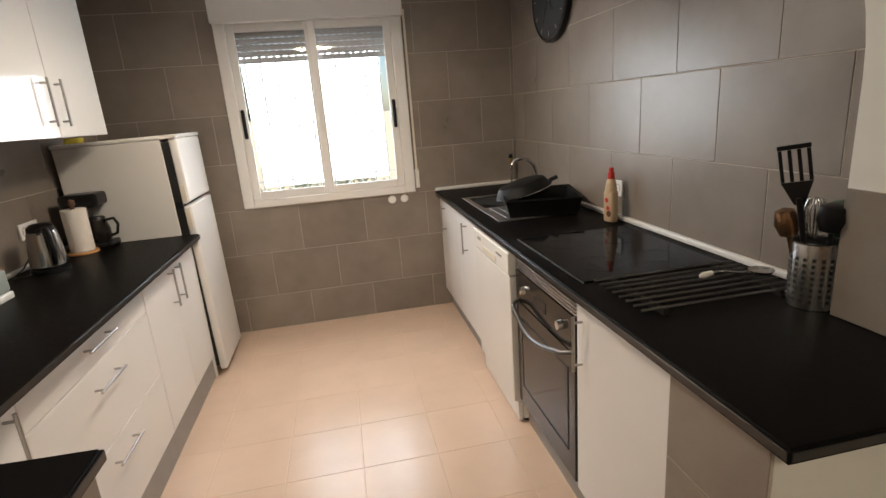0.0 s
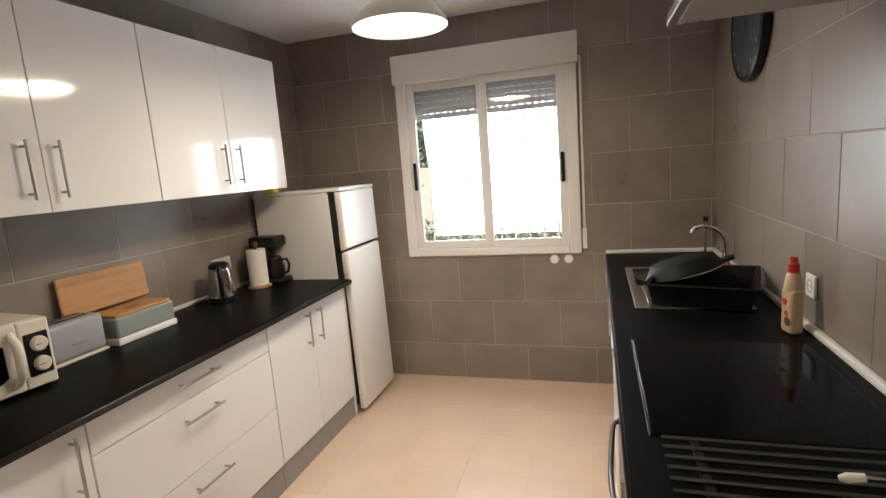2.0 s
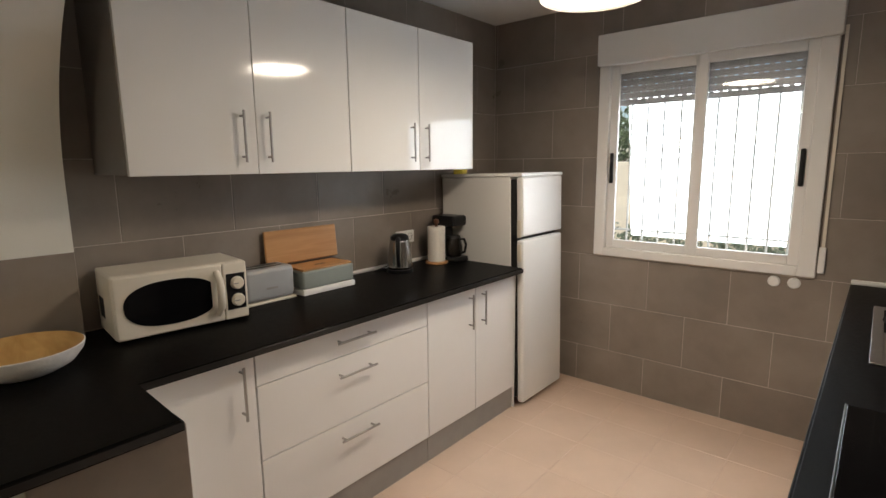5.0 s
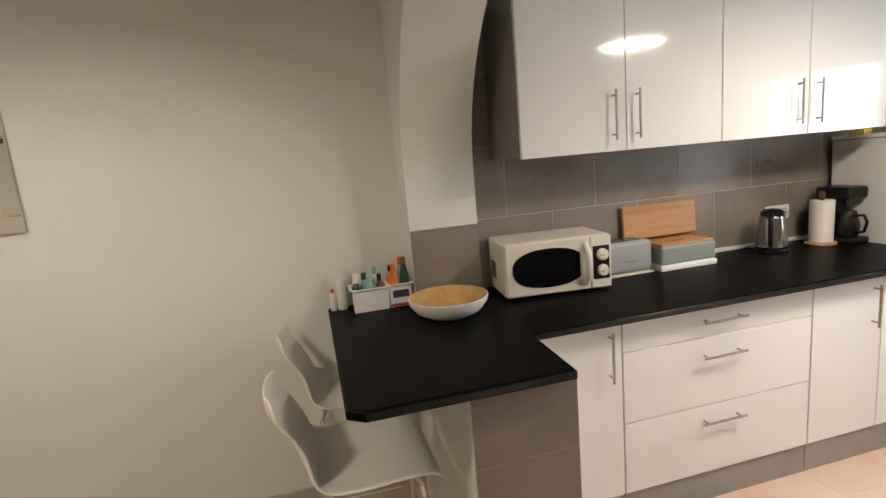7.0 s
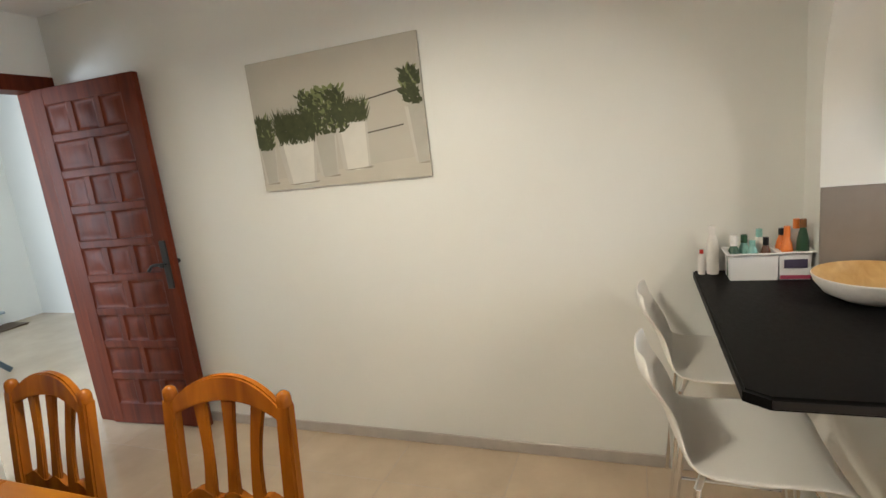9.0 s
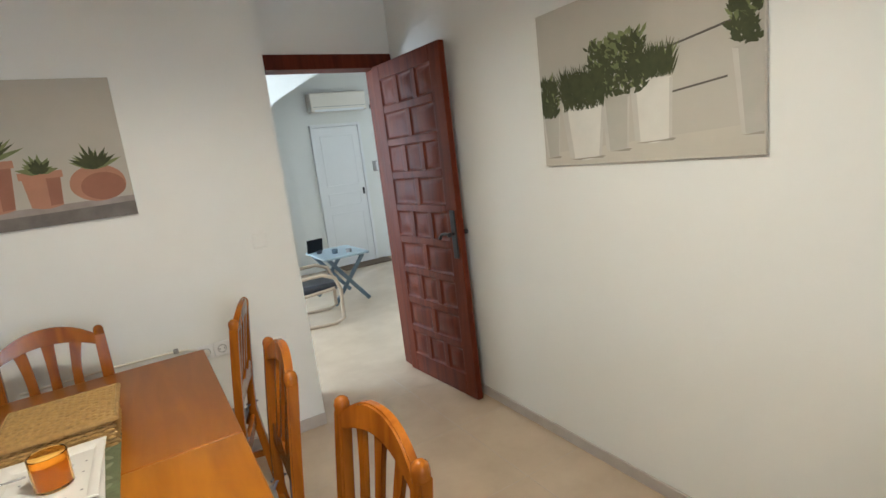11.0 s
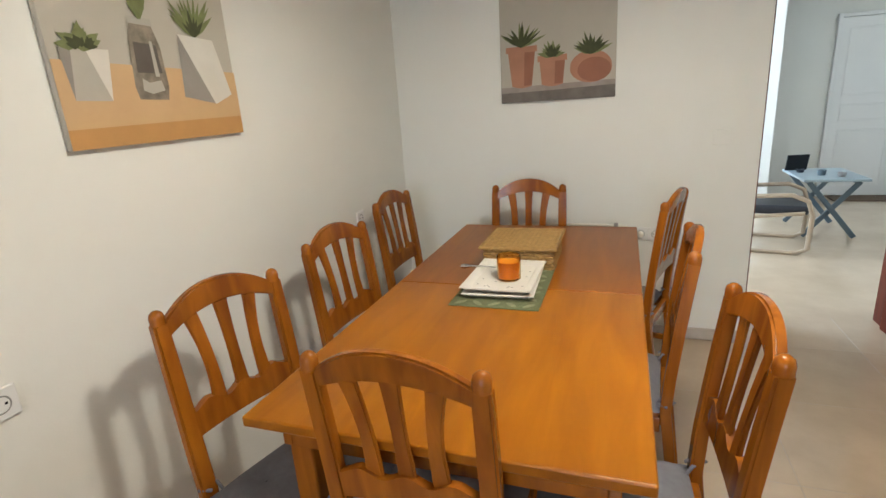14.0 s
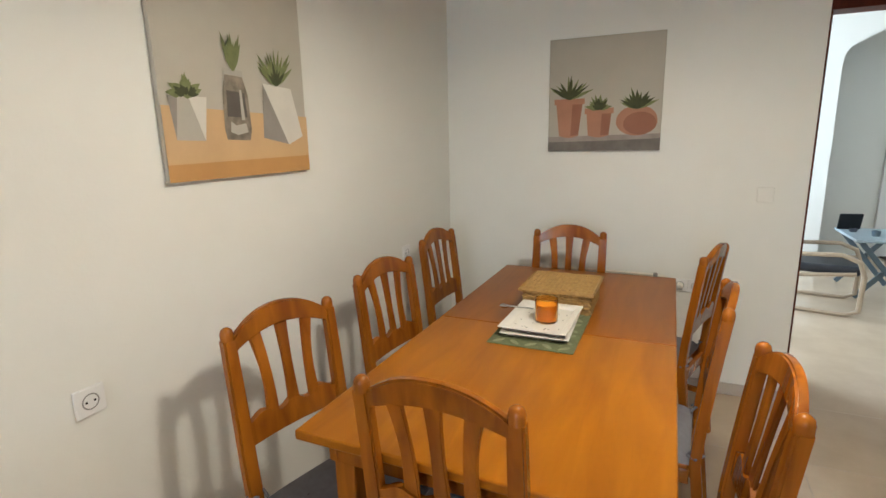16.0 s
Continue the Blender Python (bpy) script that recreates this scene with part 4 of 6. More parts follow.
part("control_inset", box(B(), (MD + 0.0195, 0.398, 0.055), (MD + 0.0212, MWD - 0.012, 0.205), 0.0008), M_BLACK, mw)
hn = B()
tube(hn, [(MD + 0.018, 0.362, 0.045), (MD + 0.042, 0.366, 0.075), (MD + 0.050, 0.366, 0.150), (MD + 0.042, 0.366, 0.190), (MD + 0.018, 0.362, 0.222)], [0.012, 0.014, 0.015, 0.014, 0.012], 12)
part("handle", hn, M_CREAM, mw)
for z in (0.094, 0.165):
    kn = part("knob", lathe(B(), [(0, 0.018), (0.021, 0.018), (0.026, 0.010), (0.027, 0.0), (0, 0)], seg=24), M_CREAM, mw)
    kn.matrix_basis = pose(MD + 0.0212, 0.441, z, 0, 90, 0)
    part("knob_mark", box(B(), (-0.002, -0.020, 0.0182), (0.002, 0.0, 0.0192)), M_PLINTH, kn)
# Dark strips give the shade inside the vent slits.
for k in range(5):
    part("side_vent", box(B(), (0.045 + k * 0.016, -0.0015, 0.07), (0.052 + k * 0.016, 0.0005, 0.15)), M_GASKET_SHADE, mw)
for fx in (0.03, MD - 0.03):
    for fy in (0.04, MWD - 0.04):
        part("foot", rod(B(), (fx, fy, 0), (fx, fy, 0.012), 0.012), M_BLACK, mw)

# -- toaster --
ts = thing("toaster", pose(0.105, -2.245, 0.900), "grey steel two-slot toaster on the worktop", "toaster")
part("body", box(B(), (0, 0, 0.012), (0.145, 0.255, 0.165), 0.022, 4), mat("grey_toaster_enamel", (0.36, 0.37, 0.38), 0.35, var=0.05), ts)
part("base", box(B(), (-0.003, -0.003, 0), (0.148, 0.258, 0.012), 0.004), M_CREAM, ts)
for k in (0, 1):
    part("slot", box(B(), (0.035 + k * 0.045, 0.035, 0.1645), (0.060 + k * 0.045, 0.220, 0.1665)), M_BLACK, ts)
part("lettering_bar", box(B(), (0.1452, 0.10, 0.065), (0.1460, 0.16, 0.075)), M_PLINTH, ts)
part("lever", box(B(), (0.055, 0.255, 0.10), (0.095, 0.272, 0.115), 0.004), M_BLACK, ts)

# -- bread bin --
bb = thing("bread_bin", pose(0.085, -1.965, 0.900), "sage grey bread bin with its bamboo lid leaning open", "bread bin")
part("base", box(B(), (0, 0, 0), (0.195, 0.325, 0.030), 0.006), M_PVC, bb, "white base rim")
part("body", box(B(), (0.004, 0.004, 0.0305), (0.191, 0.321, 0.120), 0.010, 3), M_SAGE, bb)
part("inner_lid", box(B(), (0.012, 0.012, 0.1205), (0.183, 0.313, 0.132), 0.003), M_BAMBOO, bb, "bamboo board on the bin")
lidm = part("lid", box(B(), (0, -0.085, 0), (0.014, 0.355, 0.175), 0.012, 3), M_BAMBOO, bb, "bamboo lid leaning on the wall")
lidm.matrix_basis = pose(0.004, 0, 0.140, 0, -5, 0)
part("lid_slot", box(B(), (0.10, 0.13, 0.1322), (0.125, 0.19, 0.1330)), M_DARKWOOD, bb)

# -- kettle --
kt = thing("electric_kettle", pose(0.225, -1.245, 0.900), "brushed steel electric kettle with black lid and base", "kettle")
part("power_base", lathe(B(), [(0, 0), (0.078, 0), (0.080, 0.006), (0.078, 0.020), (0, 0.022)], seg=32), M_BLACK, kt)
part("body", lathe(B(), [(0, 0.023), (0.074, 0.023), (0.076, 0.035), (0.070, 0.11), (0.060, 0.185), (0.056, 0.195), (0, 0.196)], seg=36), mat("polished_kettle_steel", (0.38, 0.37, 0.36), 0.14, 1.0, var=0.06, scale=30), kt)
part("lid", lathe(B(), [(0.056, 0.1962), (0.054, 0.215), (0.038, 0.228), (0.012, 0.232), (0, 0.232)], seg=32), M_BLACK, kt)
part("handle", tube(B(), [(0.0, -0.050, 0.205), (0.0, -0.085, 0.210), (0.0, -0.112, 0.185), (0.0, -0.115, 0.11), (0.0, -0.095, 0.055), (0.0, -0.072, 0.045)], [0.012, 0.013, 0.013, 0.012, 0.012, 0.011], 10), M_BLACK, kt)
part("spout", tube(B(), [(0.0, 0.050, 0.170), (0.0, 0.072, 0.190), (0.0, 0.082, 0.198)], [0.018, 0.014, 0.010], 10), M_STEEL, kt)
kt.matrix_basis = pose(0.225, -1.245, 0.900, 0, 0, 40)
solo("kettle_cable", tube(B(), [(0.17, -1.31, 0.905), (0.12, -1.36, 0.905), (0.10, -1.30, 0.907), (0.085, -1.20, 0.915), (0.078, -1.12, 0.95), (0.075, -1.09, 1.02), (0.085, -1.08, 1.072)], 0.0035, 6), M_BLACK, "black power cable of the kettle", "cable")

# -- paper towel --
pr = thing("paper_towel_holder", pose(0.220, -0.905, 0.900), "white paper towel roll on a wooden holder", "paper towel")
part("base", lathe(B(), [(0, 0), (0.072, 0), (0.075, 0.006), (0.072, 0.014), (0, 0.014)], seg=32), M_BAMBOO, pr)
part("roll", lathe(B(), [(0.018, 0.016), (0.056, 0.016), (0.0575, 0.02), (0.0575, 0.238), (0.056, 0.241), (0.018, 0.241)], seg=36), M_PAPER, pr)
part("rod", lathe(B(), [(0.0, 0.014), (0.010, 0.014), (0.010, 0.255), (0.018, 0.265), (0.016, 0.285), (0, 0.292)], seg=16), M_DARKWOOD, pr)

# -- coffee machine --
cm = thing("coffee_machine", pose(0.130, -0.790, 0.900), "black filter coffee machine with a glass jug", "coffee machine")
part("hotplate", box(B(), (0, -0.06, 0), (0.21, 0.075, 0.035), 0.012, 3), M_BLACK, cm)
part("tower", box(B(), (0, -0.06, 0.0355), (0.075, 0.075, 0.235), 0.012, 3), M_BLACK, cm)
part("head", box(B(), (0, -0.065, 0.236), (0.19, 0.08, 0.305), 0.016, 3), M_BLACK, cm)
part("jug", lathe(B(), [(0, 0.037), (0.048, 0.037), (0.058, 0.06), (0.058, 0.10), (0.046, 0.145), (0.044, 0.155), (0.042, 0.155), (0.044, 0.145), (0.055, 0.10), (0.055, 0.062), (0.046, 0.041), (0, 0.041)], (0.135, 0.008, 0), 28), M_OVEN, cm, "dark glass jug")
part("jug_handle", tube(B(), [(0.185, 0.008, 0.15), (0.222, 0.008, 0.155), (0.238, 0.008, 0.12), (0.225, 0.008, 0.07), (0.192, 0.008, 0.06)], 0.008, 10), M_BLACK, cm)
part("jug_lid", lathe(B(), [(0, 0.1555), (0.046, 0.1555), (0.040, 0.172), (0, 0.175)], (0.135, 0.008, 0), 24), M_BLACK, cm)

solo("sponge", box(B(), (0.13, -0.62, 1.4685), (0.21, -0.56, 1.50), 0.008, 3), mat("yellow_sponge", (0.60, 0.50, 0.06), 0.9, var=0.2, scale=60, bump=0.4), "yellow green sponge on top of the fridge", "sponge")

# -- bowl and box of bottles on the breakfast bar --
bw = thing("fruit_bowl", pose(0.382, -3.075, 0.900), "wide white bowl with a bamboo lined inside", "bowl")
part("shell", lathe(B(), [(0, 0.0), (0.090, 0.0), (0.136, 0.024), (0.162, 0.058), (0.168, 0.080), (0.165, 0.082)], seg=44), M_PAPER, bw, "white lacquered outside")
part("lining", lathe(B(), [(0.165, 0.0823), (0.162, 0.080), (0.154, 0.060), (0.124, 0.030), (0.08, 0.010), (0, 0.008)], seg=44), wood("pale_bamboo_lining", (0.46, 0.27, 0.085), (0.64, 0.42, 0.17), 0.35, axis=0, stretch=16, coat=0.1), bw, "honey bamboo inside")

bx = thing("storage_box", pose(0.062, -3.445, 0.900), "white cardboard box full of bottles on the bar", "box")
part("tray", tub(B(), 0.10, 0.155, 0.098, 0.003, 0.004), M_PVC, bx)
bx2 = thing("storage_box", pose(0.068, -3.282, 0.900), "white printed box with dark lettering bars on the bar", "box")
part("tray", tub(B(), 0.092, 0.095, 0.100, 0.003, 0.004), M_PVC, bx2)
part("print_bar", box(B(), (0.0958, 0.012, 0.045), (0.0964, 0.085, 0.078)), mat("dark_violet_print", (0.05, 0.04, 0.08), 0.5), bx2)
part("print_bar", box(B(), (0.0958, 0.0, 0.004), (0.0964, 0.095, 0.018)), mat("magenta_print", (0.45, 0.06, 0.12), 0.5), bx2)
G = "bottles in the box"


def small(x, y, r, h, body, cap, label, z=0.906, ch=0.03):
    return bottle(pose(x, y, z), [(0, 0), (r * 0.95, 0), (r, 0.006), (r, h * 0.72), (r * 0.75, h * 0.86), (r * 0.45, h)], body, r * 0.55, ch, cap, label, group=G)


small(0.115, -3.425, 0.024, 0.120, M_GREENP, M_PAPER, "dark green bottle with a white cap in the box", ch=0.04)
small(0.085, -3.385, 0.022, 0.125, M_TEAL, M_GREENP, "pale teal bottle with green cap in the box")
small(0.125, -3.365, 0.020, 0.120, M_TEAL, M_TEAL, "pale teal bottle in the box", ch=0.02)
small(0.085, -3.335, 0.021, 0.145, M_PAPER, M_TEAL, "white bottle with teal cap in the box")
small(0.122, -3.320, 0.019, 0.120, M_DARKWOOD, M_BLACK, "dark brown bottle in the box")
small(0.090, -3.262, 0.021, 0.150, M_ORANGE, M_BLACK, "orange bottle with black cap in the box", ch=0.025)
small(0.132, -3.255, 0.020, 0.150, M_ORANGE, M_ORANGE, "orange sauce bottle in the box", ch=0.04)
small(0.100, -3.218, 0.021, 0.175, M_PAPER, M_ORANGE, "white bottle with orange cap in the box", ch=0.035)
small(0.138, -3.207, 0.020, 0.185, M_GREENP, mat("amber_cap", (0.25, 0.10, 0.03), 0.4), "dark green bottle with amber cap in the box", ch=0.03)
small(0.050, -3.490, 0.023, 0.165, M_PAPER, M_PAPER, "tall white bottle beside the box", z=0.900)
small(0.055, -3.530, 0.014, 0.085, M_PAPER, M_RED, "small white jar with red lid at the wall", z=0.900, ch=0.015)

# -- stools --


def stool(m):
    t = thing("bar_stool", m, "white moulded plastic stool with chrome legs at the bar", "stool", "bar stools")
    prof = [(0.215, 0.535), (0.195, 0.575), (0.15, 0.597), (0.0, 0.588), (-0.12, 0.588), (-0.175, 0.610), (-0.205, 0.665), (-0.222, 0.735), (-0.258, 0.790), (-0.290, 0.845), (-0.292, 0.900)]
    half = [0.205, 0.218, 0.225, 0.228, 0.225, 0.204, 0.162, 0.138, 0.148, 0.162, 0.125]
    bm = B()
    n = 13
    grid = []
    for (y, z), h in zip(prof, half):
        row = []
        for k in range(n):
            u = -1 + 2 * k / (n - 1)
            lift = 0.018 * abs(u) ** 3
            back = z > 0.65
            row.append(bm.verts.new((h * u, y + (lift * 1.5 if back else 0), z + (0 if back else lift))))
        grid.append(row)
    for a, b in zip(grid, grid[1:]):
        for k in range(n - 1):
            bm.faces.new((a[k], a[k + 1], b[k + 1], b[k]))
    sh = part("seat_shell", bm, M_STOOL, t)
    so = sh.modifiers.new("thick", "SOLIDIFY")
    so.thickness = 0.011
    so.offset = -1
    sb = sh.modifiers.new("smooth", "SUBSURF")
    sb.levels = sb.render_levels = 1
    for sx in (-1, 1):
        for sy in (-1, 1):
            part("leg", tube(B(), [(sx * 0.05, sy * 0.10, 0.572), (sx * 0.14, sy * 0.13, 0.568), (sx * 0.165, sy * 0.145, 0.545), (sx * 0.210, sy * 0.200, ZF)], 0.010, 10), M_CHROME, t)
    for a, b in (((-0.19, 0.178, 0.20), (0.19, 0.178, 0.20)), ((-0.19, -0.178, 0.20), (0.19, -0.178, 0.20)), ((-0.19, -0.178, 0.20), (-0.19, 0.178, 0.20)), ((0.19, -0.178, 0.20), (0.19, 0.178, 0.20))):
        part("footrest", rod(B(), a, b, 0.007, seg=8), M_CHROME, t)
    return t


s1 = stool(pose(0.775, -3.500, 0, 0, 0, 1))
copy_thing(s1, pose(0.225, -3.490, 0, 0, 0, -2))

# ================= dining area =================
TX0, TX1, TY0, TY1, TYS = 1.541, 2.458, -6.394, -4.486, -5.432
tb = thing("dining_table", pose(TX0, TY0, 0), "long orange varnished wooden dining table with an extension seam", "table")
TW, TL, SM = TX1 - TX0, TY1 - TY0, TYS - TY0
part("tabletop", box(B(), (0, SM + 0.001, 0.722), (TW, TL, 0.750), 0.005, 3), M_TABLEW, tb)
part("extension_leaf", box(B(), (0, 0, 0.722), (TW, SM - 0.001, 0.750), 0.005, 3), wood("reddish_varnished_leaf", (0.190, 0.056, 0.0025), (0.305, 0.098, 0.004), 0.30, axis=1, stretch=9, rand=0.02, coat=0.0, spec=0.20), tb)
part("apron", box(B(), (0.06, 0.06, 0.64), (0.085, TL - 0.06, 0.7215), 0.003), M_CHAIRW, tb)
part("apron", box(B(), (TW - 0.085, 0.06, 0.64), (TW - 0.06, TL - 0.06, 0.7215), 0.003), M_CHAIRW, tb)
part("apron", box(B(), (0.086, 0.06, 0.64), (TW - 0.086, 0.085, 0.7215), 0.003), M_CHAIRW, tb)
part("apron", box(B(), (0.086, TL - 0.085, 0.64), (TW - 0.086, TL - 0.06, 0.7215), 0.003), M_CHAIRW, tb)
for lx in (0.10, TW - 0.10):
    for ly in (0.10, TL - 0.10):
        part("leg", box(B(), (lx - 0.032, ly - 0.032, ZF), (lx + 0.032, ly + 0.032, 0.7215), 0.008), M_CHAIRW, tb)


def bent_bar(bm, pts, w, d):
    """A bar of oblong section, w wide along x and d deep, along points."""
    rings = []
    for i, p in enumerate(pts):
        p = Vector(p)
        ww = w[i] if isinstance(w, (list, tuple)) else w
        rings.append([bm.verts.new(p + Vector((sx * ww / 2, sy * d / 2, 0))) for sx, sy in ((-1, -1), (1, -1), (1, 1), (-1, 1))])
    for a, b in zip(rings, rings[1:]):
        for k in range(4):
            bm.faces.new((a[k], a[(k + 1) % 4], b[(k + 1) % 4], b[k]))
    bm.faces.new(rings[0][::-1])
    bm.faces.new(rings[-1])
    es = [e for e in bm.edges]
    bmesh.ops.bevel(bm, geom=es, offset=min(d, 0.02) * 0.28, segments=2, affect="EDGES")
    return bm


def back_y(z):
    """How far back the leaning chair back stands at height z."""
    return -0.200 - 0.055 * max(0.0, (z - 0.45) / 0.5) ** 1.2


def dining_chair(m):
    t = thing("dining_chair", m, "honey varnished wooden dining chair with slatted back and grey cushion", "chair", "dining chairs")
    hw = 0.178
    for s in (-1, 1):
        bm = B()
        zs = [ZF, 0.2, 0.43, 0.55, 0.70, 0.82, 0.937]
        bent_bar(bm, [(s * (hw + (0.004 if z > 0.5 else 0)), back_y(z) - (0.05 * (0.43 - z) / 0.43 if z < 0.43 else 0), z) for z in zs], [0.036, 0.040, 0.047, 0.046, 0.044, 0.042, 0.039], 0.034)
        part("back_post", bm, M_CHAIRW, t)
        bm = B()
        lathe(bm, [(0, -0.012), (0.0185, -0.012), (0.0195, 0.008), (0.0165, 0.020), (0.008, 0.027), (0, 0.029)], (s * (hw + 0.004), back_y(0.937), 0.942), 14)
        part("finial", bm, M_CHAIRW, t)
        part("front_leg", bent_bar(B(), [(s * 0.185, 0.185, ZF), (s * 0.185, 0.185, 0.405)], [0.032, 0.040], 0.036), M_CHAIRW, t)
        part("side_rail", box(B(), (s * 0.185 - 0.011, -0.185, 0.350), (s * 0.185 + 0.011, 0.166, 0.405), 0.004), M_CHAIRW, t)
        part("stretcher", box(B(), (s * 0.185 - 0.009, -0.215, 0.165), (s * 0.185 + 0.009, 0.166, 0.195), 0.004), M_CHAIRW, t)
    part("front_rail", box(B(), (-0.165, 0.170, 0.350), (0.165, 0.192, 0.405), 0.004), M_CHAIRW, t)
    part("back_rail", box(B(), (-0.157, -0.208, 0.350), (0.157, -0.186, 0.405), 0.004), M_CHAIRW, t)
    # arched top rail
    bm = B()
    n = 16
    cols = []
    for k in range(n + 1):
        u = -1 + 2 * k / n
        x = u * (hw - 0.012)
        top = 0.938 + 0.062 * (1 - abs(u) ** 2.2)
        bot = 0.892 + 0.040 * (1 - abs(u) ** 2.0)
        yo = -0.012 * (1 - u * u)
        cols.append([bm.verts.new((x, back_y(z) + yo + dy, z)) for z, dy in ((bot, -0.012), (bot, 0.012), (top, 0.012), (top, -0.012))])
    for a, b in zip(cols, cols[1:]):
        for k in range(4):
            bm.faces.new((a[k], a[(k + 1) % 4], b[(k + 1) % 4], b[k]))
    bm.faces.new(cols[0][::-1])
    bm.faces.new(cols[-1])
    bmesh.ops.bevel(bm, geom=[e for e in bm.edges if abs(e.verts[0].co.x - e.verts[1].co.x) > 0.005], offset=0.005, segments=2, affect="EDGES")
    part("top_rail", bm, M_CHAIRW, t)
    # lower rail with a scalloped upper edge
    bm = B()
    n = 20
    cols = []
    for k in range(n + 1):
        u = -1 + 2 * k / n
        top = 0.668 + 0.022 * math.cos(u * math.pi * 1.5) ** 2
        bot = 0.598 + 0.010 * (1 - u * u)
        cols.append([bm.verts.new((u * (hw - 0.016), back_y(z) - 0.004 + dy, z)) for z, dy in ((bot, -0.011), (bot, 0.011), (top, 0.011), (top, -0.011))])
    for a, b in zip(cols, cols[1:]):
        for k in range(4):
            bm.faces.new((a[k], a[(k + 1) % 4], b[(k + 1) % 4], b[k]))
    bm.faces.new(cols[0][::-1])
    bm.faces.new(cols[-1])
    part("lower_rail", bm, M_CHAIRW, t)
    for u in (-0.5, 0.0, 0.5):
        bm = B()
        pts, ws = [], []
        for k in range(7):
            q = k / 6
            z = 0.662 + q * (0.272 - 0.020 * abs(u))
            pts.append((u * 0.158 * (1.0 + 0.20 * q ** 1.4 - 0.10 * math.sin(q * math.pi)), back_y(z) - 0.010 * q, z))
            ws.append(0.044 - 0.010 * math.sin(q * math.pi))
        part("slat", bent_bar(bm, pts, ws, 0.013), M_CHAIRW, t)
    part("seat", box(B(), (-0.200, -0.180, 0.4055), (0.200, 0.205, 0.424), 0.006), M_CHAIRW, t)
    cu = B()
    n = 14
    grid = []
    for i in range(n + 1):
        row = []
        for j in range(n + 1):
            u, v = -1 + 2 * i / n, -1 + 2 * j / n
            e = (1 - abs(u) ** 6) * (1 - abs(v) ** 6)
            dip = sum(math.exp(-((u - a) ** 2 + (v - b) ** 2) / 0.015) for a in (-0.4, 0.4) for b in (-0.4, 0.4))
            row.append(cu.verts.new((u * 0.198, 0.012 + v * 0.195, 0.4245 + 0.036 * e ** 0.6 - 0.014 * dip)))
        grid.append(row)
    for i in range(n):
        for j in range(n):
            cu.faces.new((grid[i][j], grid[i + 1][j], grid[i + 1][j + 1], grid[i][j + 1]))
    c = part("cushion", cu, M_CUSH, t, "grey buttoned seat cushion")
    for a in (-0.4, 0.4):
        for b in (-0.4, 0.4):
            part("button", lathe(B(), [(0, 0.005), (0.006, 0.003), (0.008, 0)], (a * 0.198, 0.012 + b * 0.195, 0.446), 10), M_BLACK, c)
    for s in (-1, 1):
        part("tie", tube(B(), [(s * 0.15, -0.175, 0.432), (s * 0.155, -0.19, 0.455), (s * 0.178, -0.226, 0.458), (s * 0.203, -0.20, 0.452), (s * 0.18, -0.175, 0.448)], 0.005, 6), M_CUSH, c)
    return t


CH0 = dining_chair(pose(2.027, -4.696, 0, 0, 0, 179.5))
for x, y, a in ((2.097, -6.164, 1), (2.449, -4.669, 75.5), (2.433, -5.339, 84), (2.520, -6.090, 88), (1.601, -4.780, -87.2), (1.654, -5.432, -93.5), (1.636, -6.195, -107)):
    copy_thing(CH0, pose(x, y, 0, 0, 0, a))

# -- things on the table --
pm = thing("placemat", pose(2.025, -5.472, 0.7505, 0, 0, 0), "dark green patterned woven placemat on the table", "placemat")
part("cloth", box(B(), (-0.158, -0.250, 0), (0.158, 0.250, 0.003), 0.001, 1), M_MATG, pm)
rnd = random.Random(5)
for i in range(5):
    for j in range(8):
        lf = B()
        a = math.radians(45 if (i + j) % 2 else -45)
        n = 12
        slab(lf, [(0.026 * math.cos(k * math.tau / n) * math.cos(a) - 0.010 * math.sin(k * math.tau / n) * math.sin(a), 0.026 * math.cos(k * math.tau / n) * math.sin(a) + 0.010 * math.sin(k * math.tau / n) * math.cos(a)) for k in range(n)], 2, 0.0031, 0.0037)
        ob = part("leaf_motif", lf, M_MATL, pm)
        ob.location = (-0.12 + i * 0.06, -0.217 + j * 0.062, 0)
SPK = mat("speckled_white_glaze", (0.74, 0.71, 0.65), 0.3, var=0.04, scale=20)
for k in range(2):
    pl = thing("square_plate", pose(2.030, -5.460, 0.7545 + k * 0.0205, 0, 0, 2 - 3 * k), "square white speckled ceramic plate stacked on the placemat", "plate", "stacked plates")
    part("plate_body", tub(B(), 0.206, 0.296, 0.012, 0.014, 0.006), SPK, pl)
    for c_ in pl.children:
        c_.location = (-0.103, -0.148, 0)
    if k == 1:
        for q in range(22):
            dx, dy = rnd.uniform(-0.085, 0.085), rnd.uniform(-0.125, 0.125)
            part("dot", lathe(B(), [(0, 0.0006), (0.0035, 0.0006), (0.0035, 0.0)], (dx, dy, 0.0063), 8), M_PLINTH, pl)
cd = thing("candle_jar", pose(2.010, -5.440, 0.7815), "amber glass candle jar standing on the plates", "candle")
part("jar", lathe(B(), [(0, 0), (0.040, 0), (0.044, 0.004), (0.045, 0.092), (0.043, 0.094), (0.041, 0.092), (0.040, 0.008), (0, 0.007)], seg=32), M_AMBER, cd)
part("wax", lathe(B(), [(0, 0.009), (0.0385, 0.009), (0.0385, 0.070), (0, 0.068)], seg=32), M_WAX, cd)
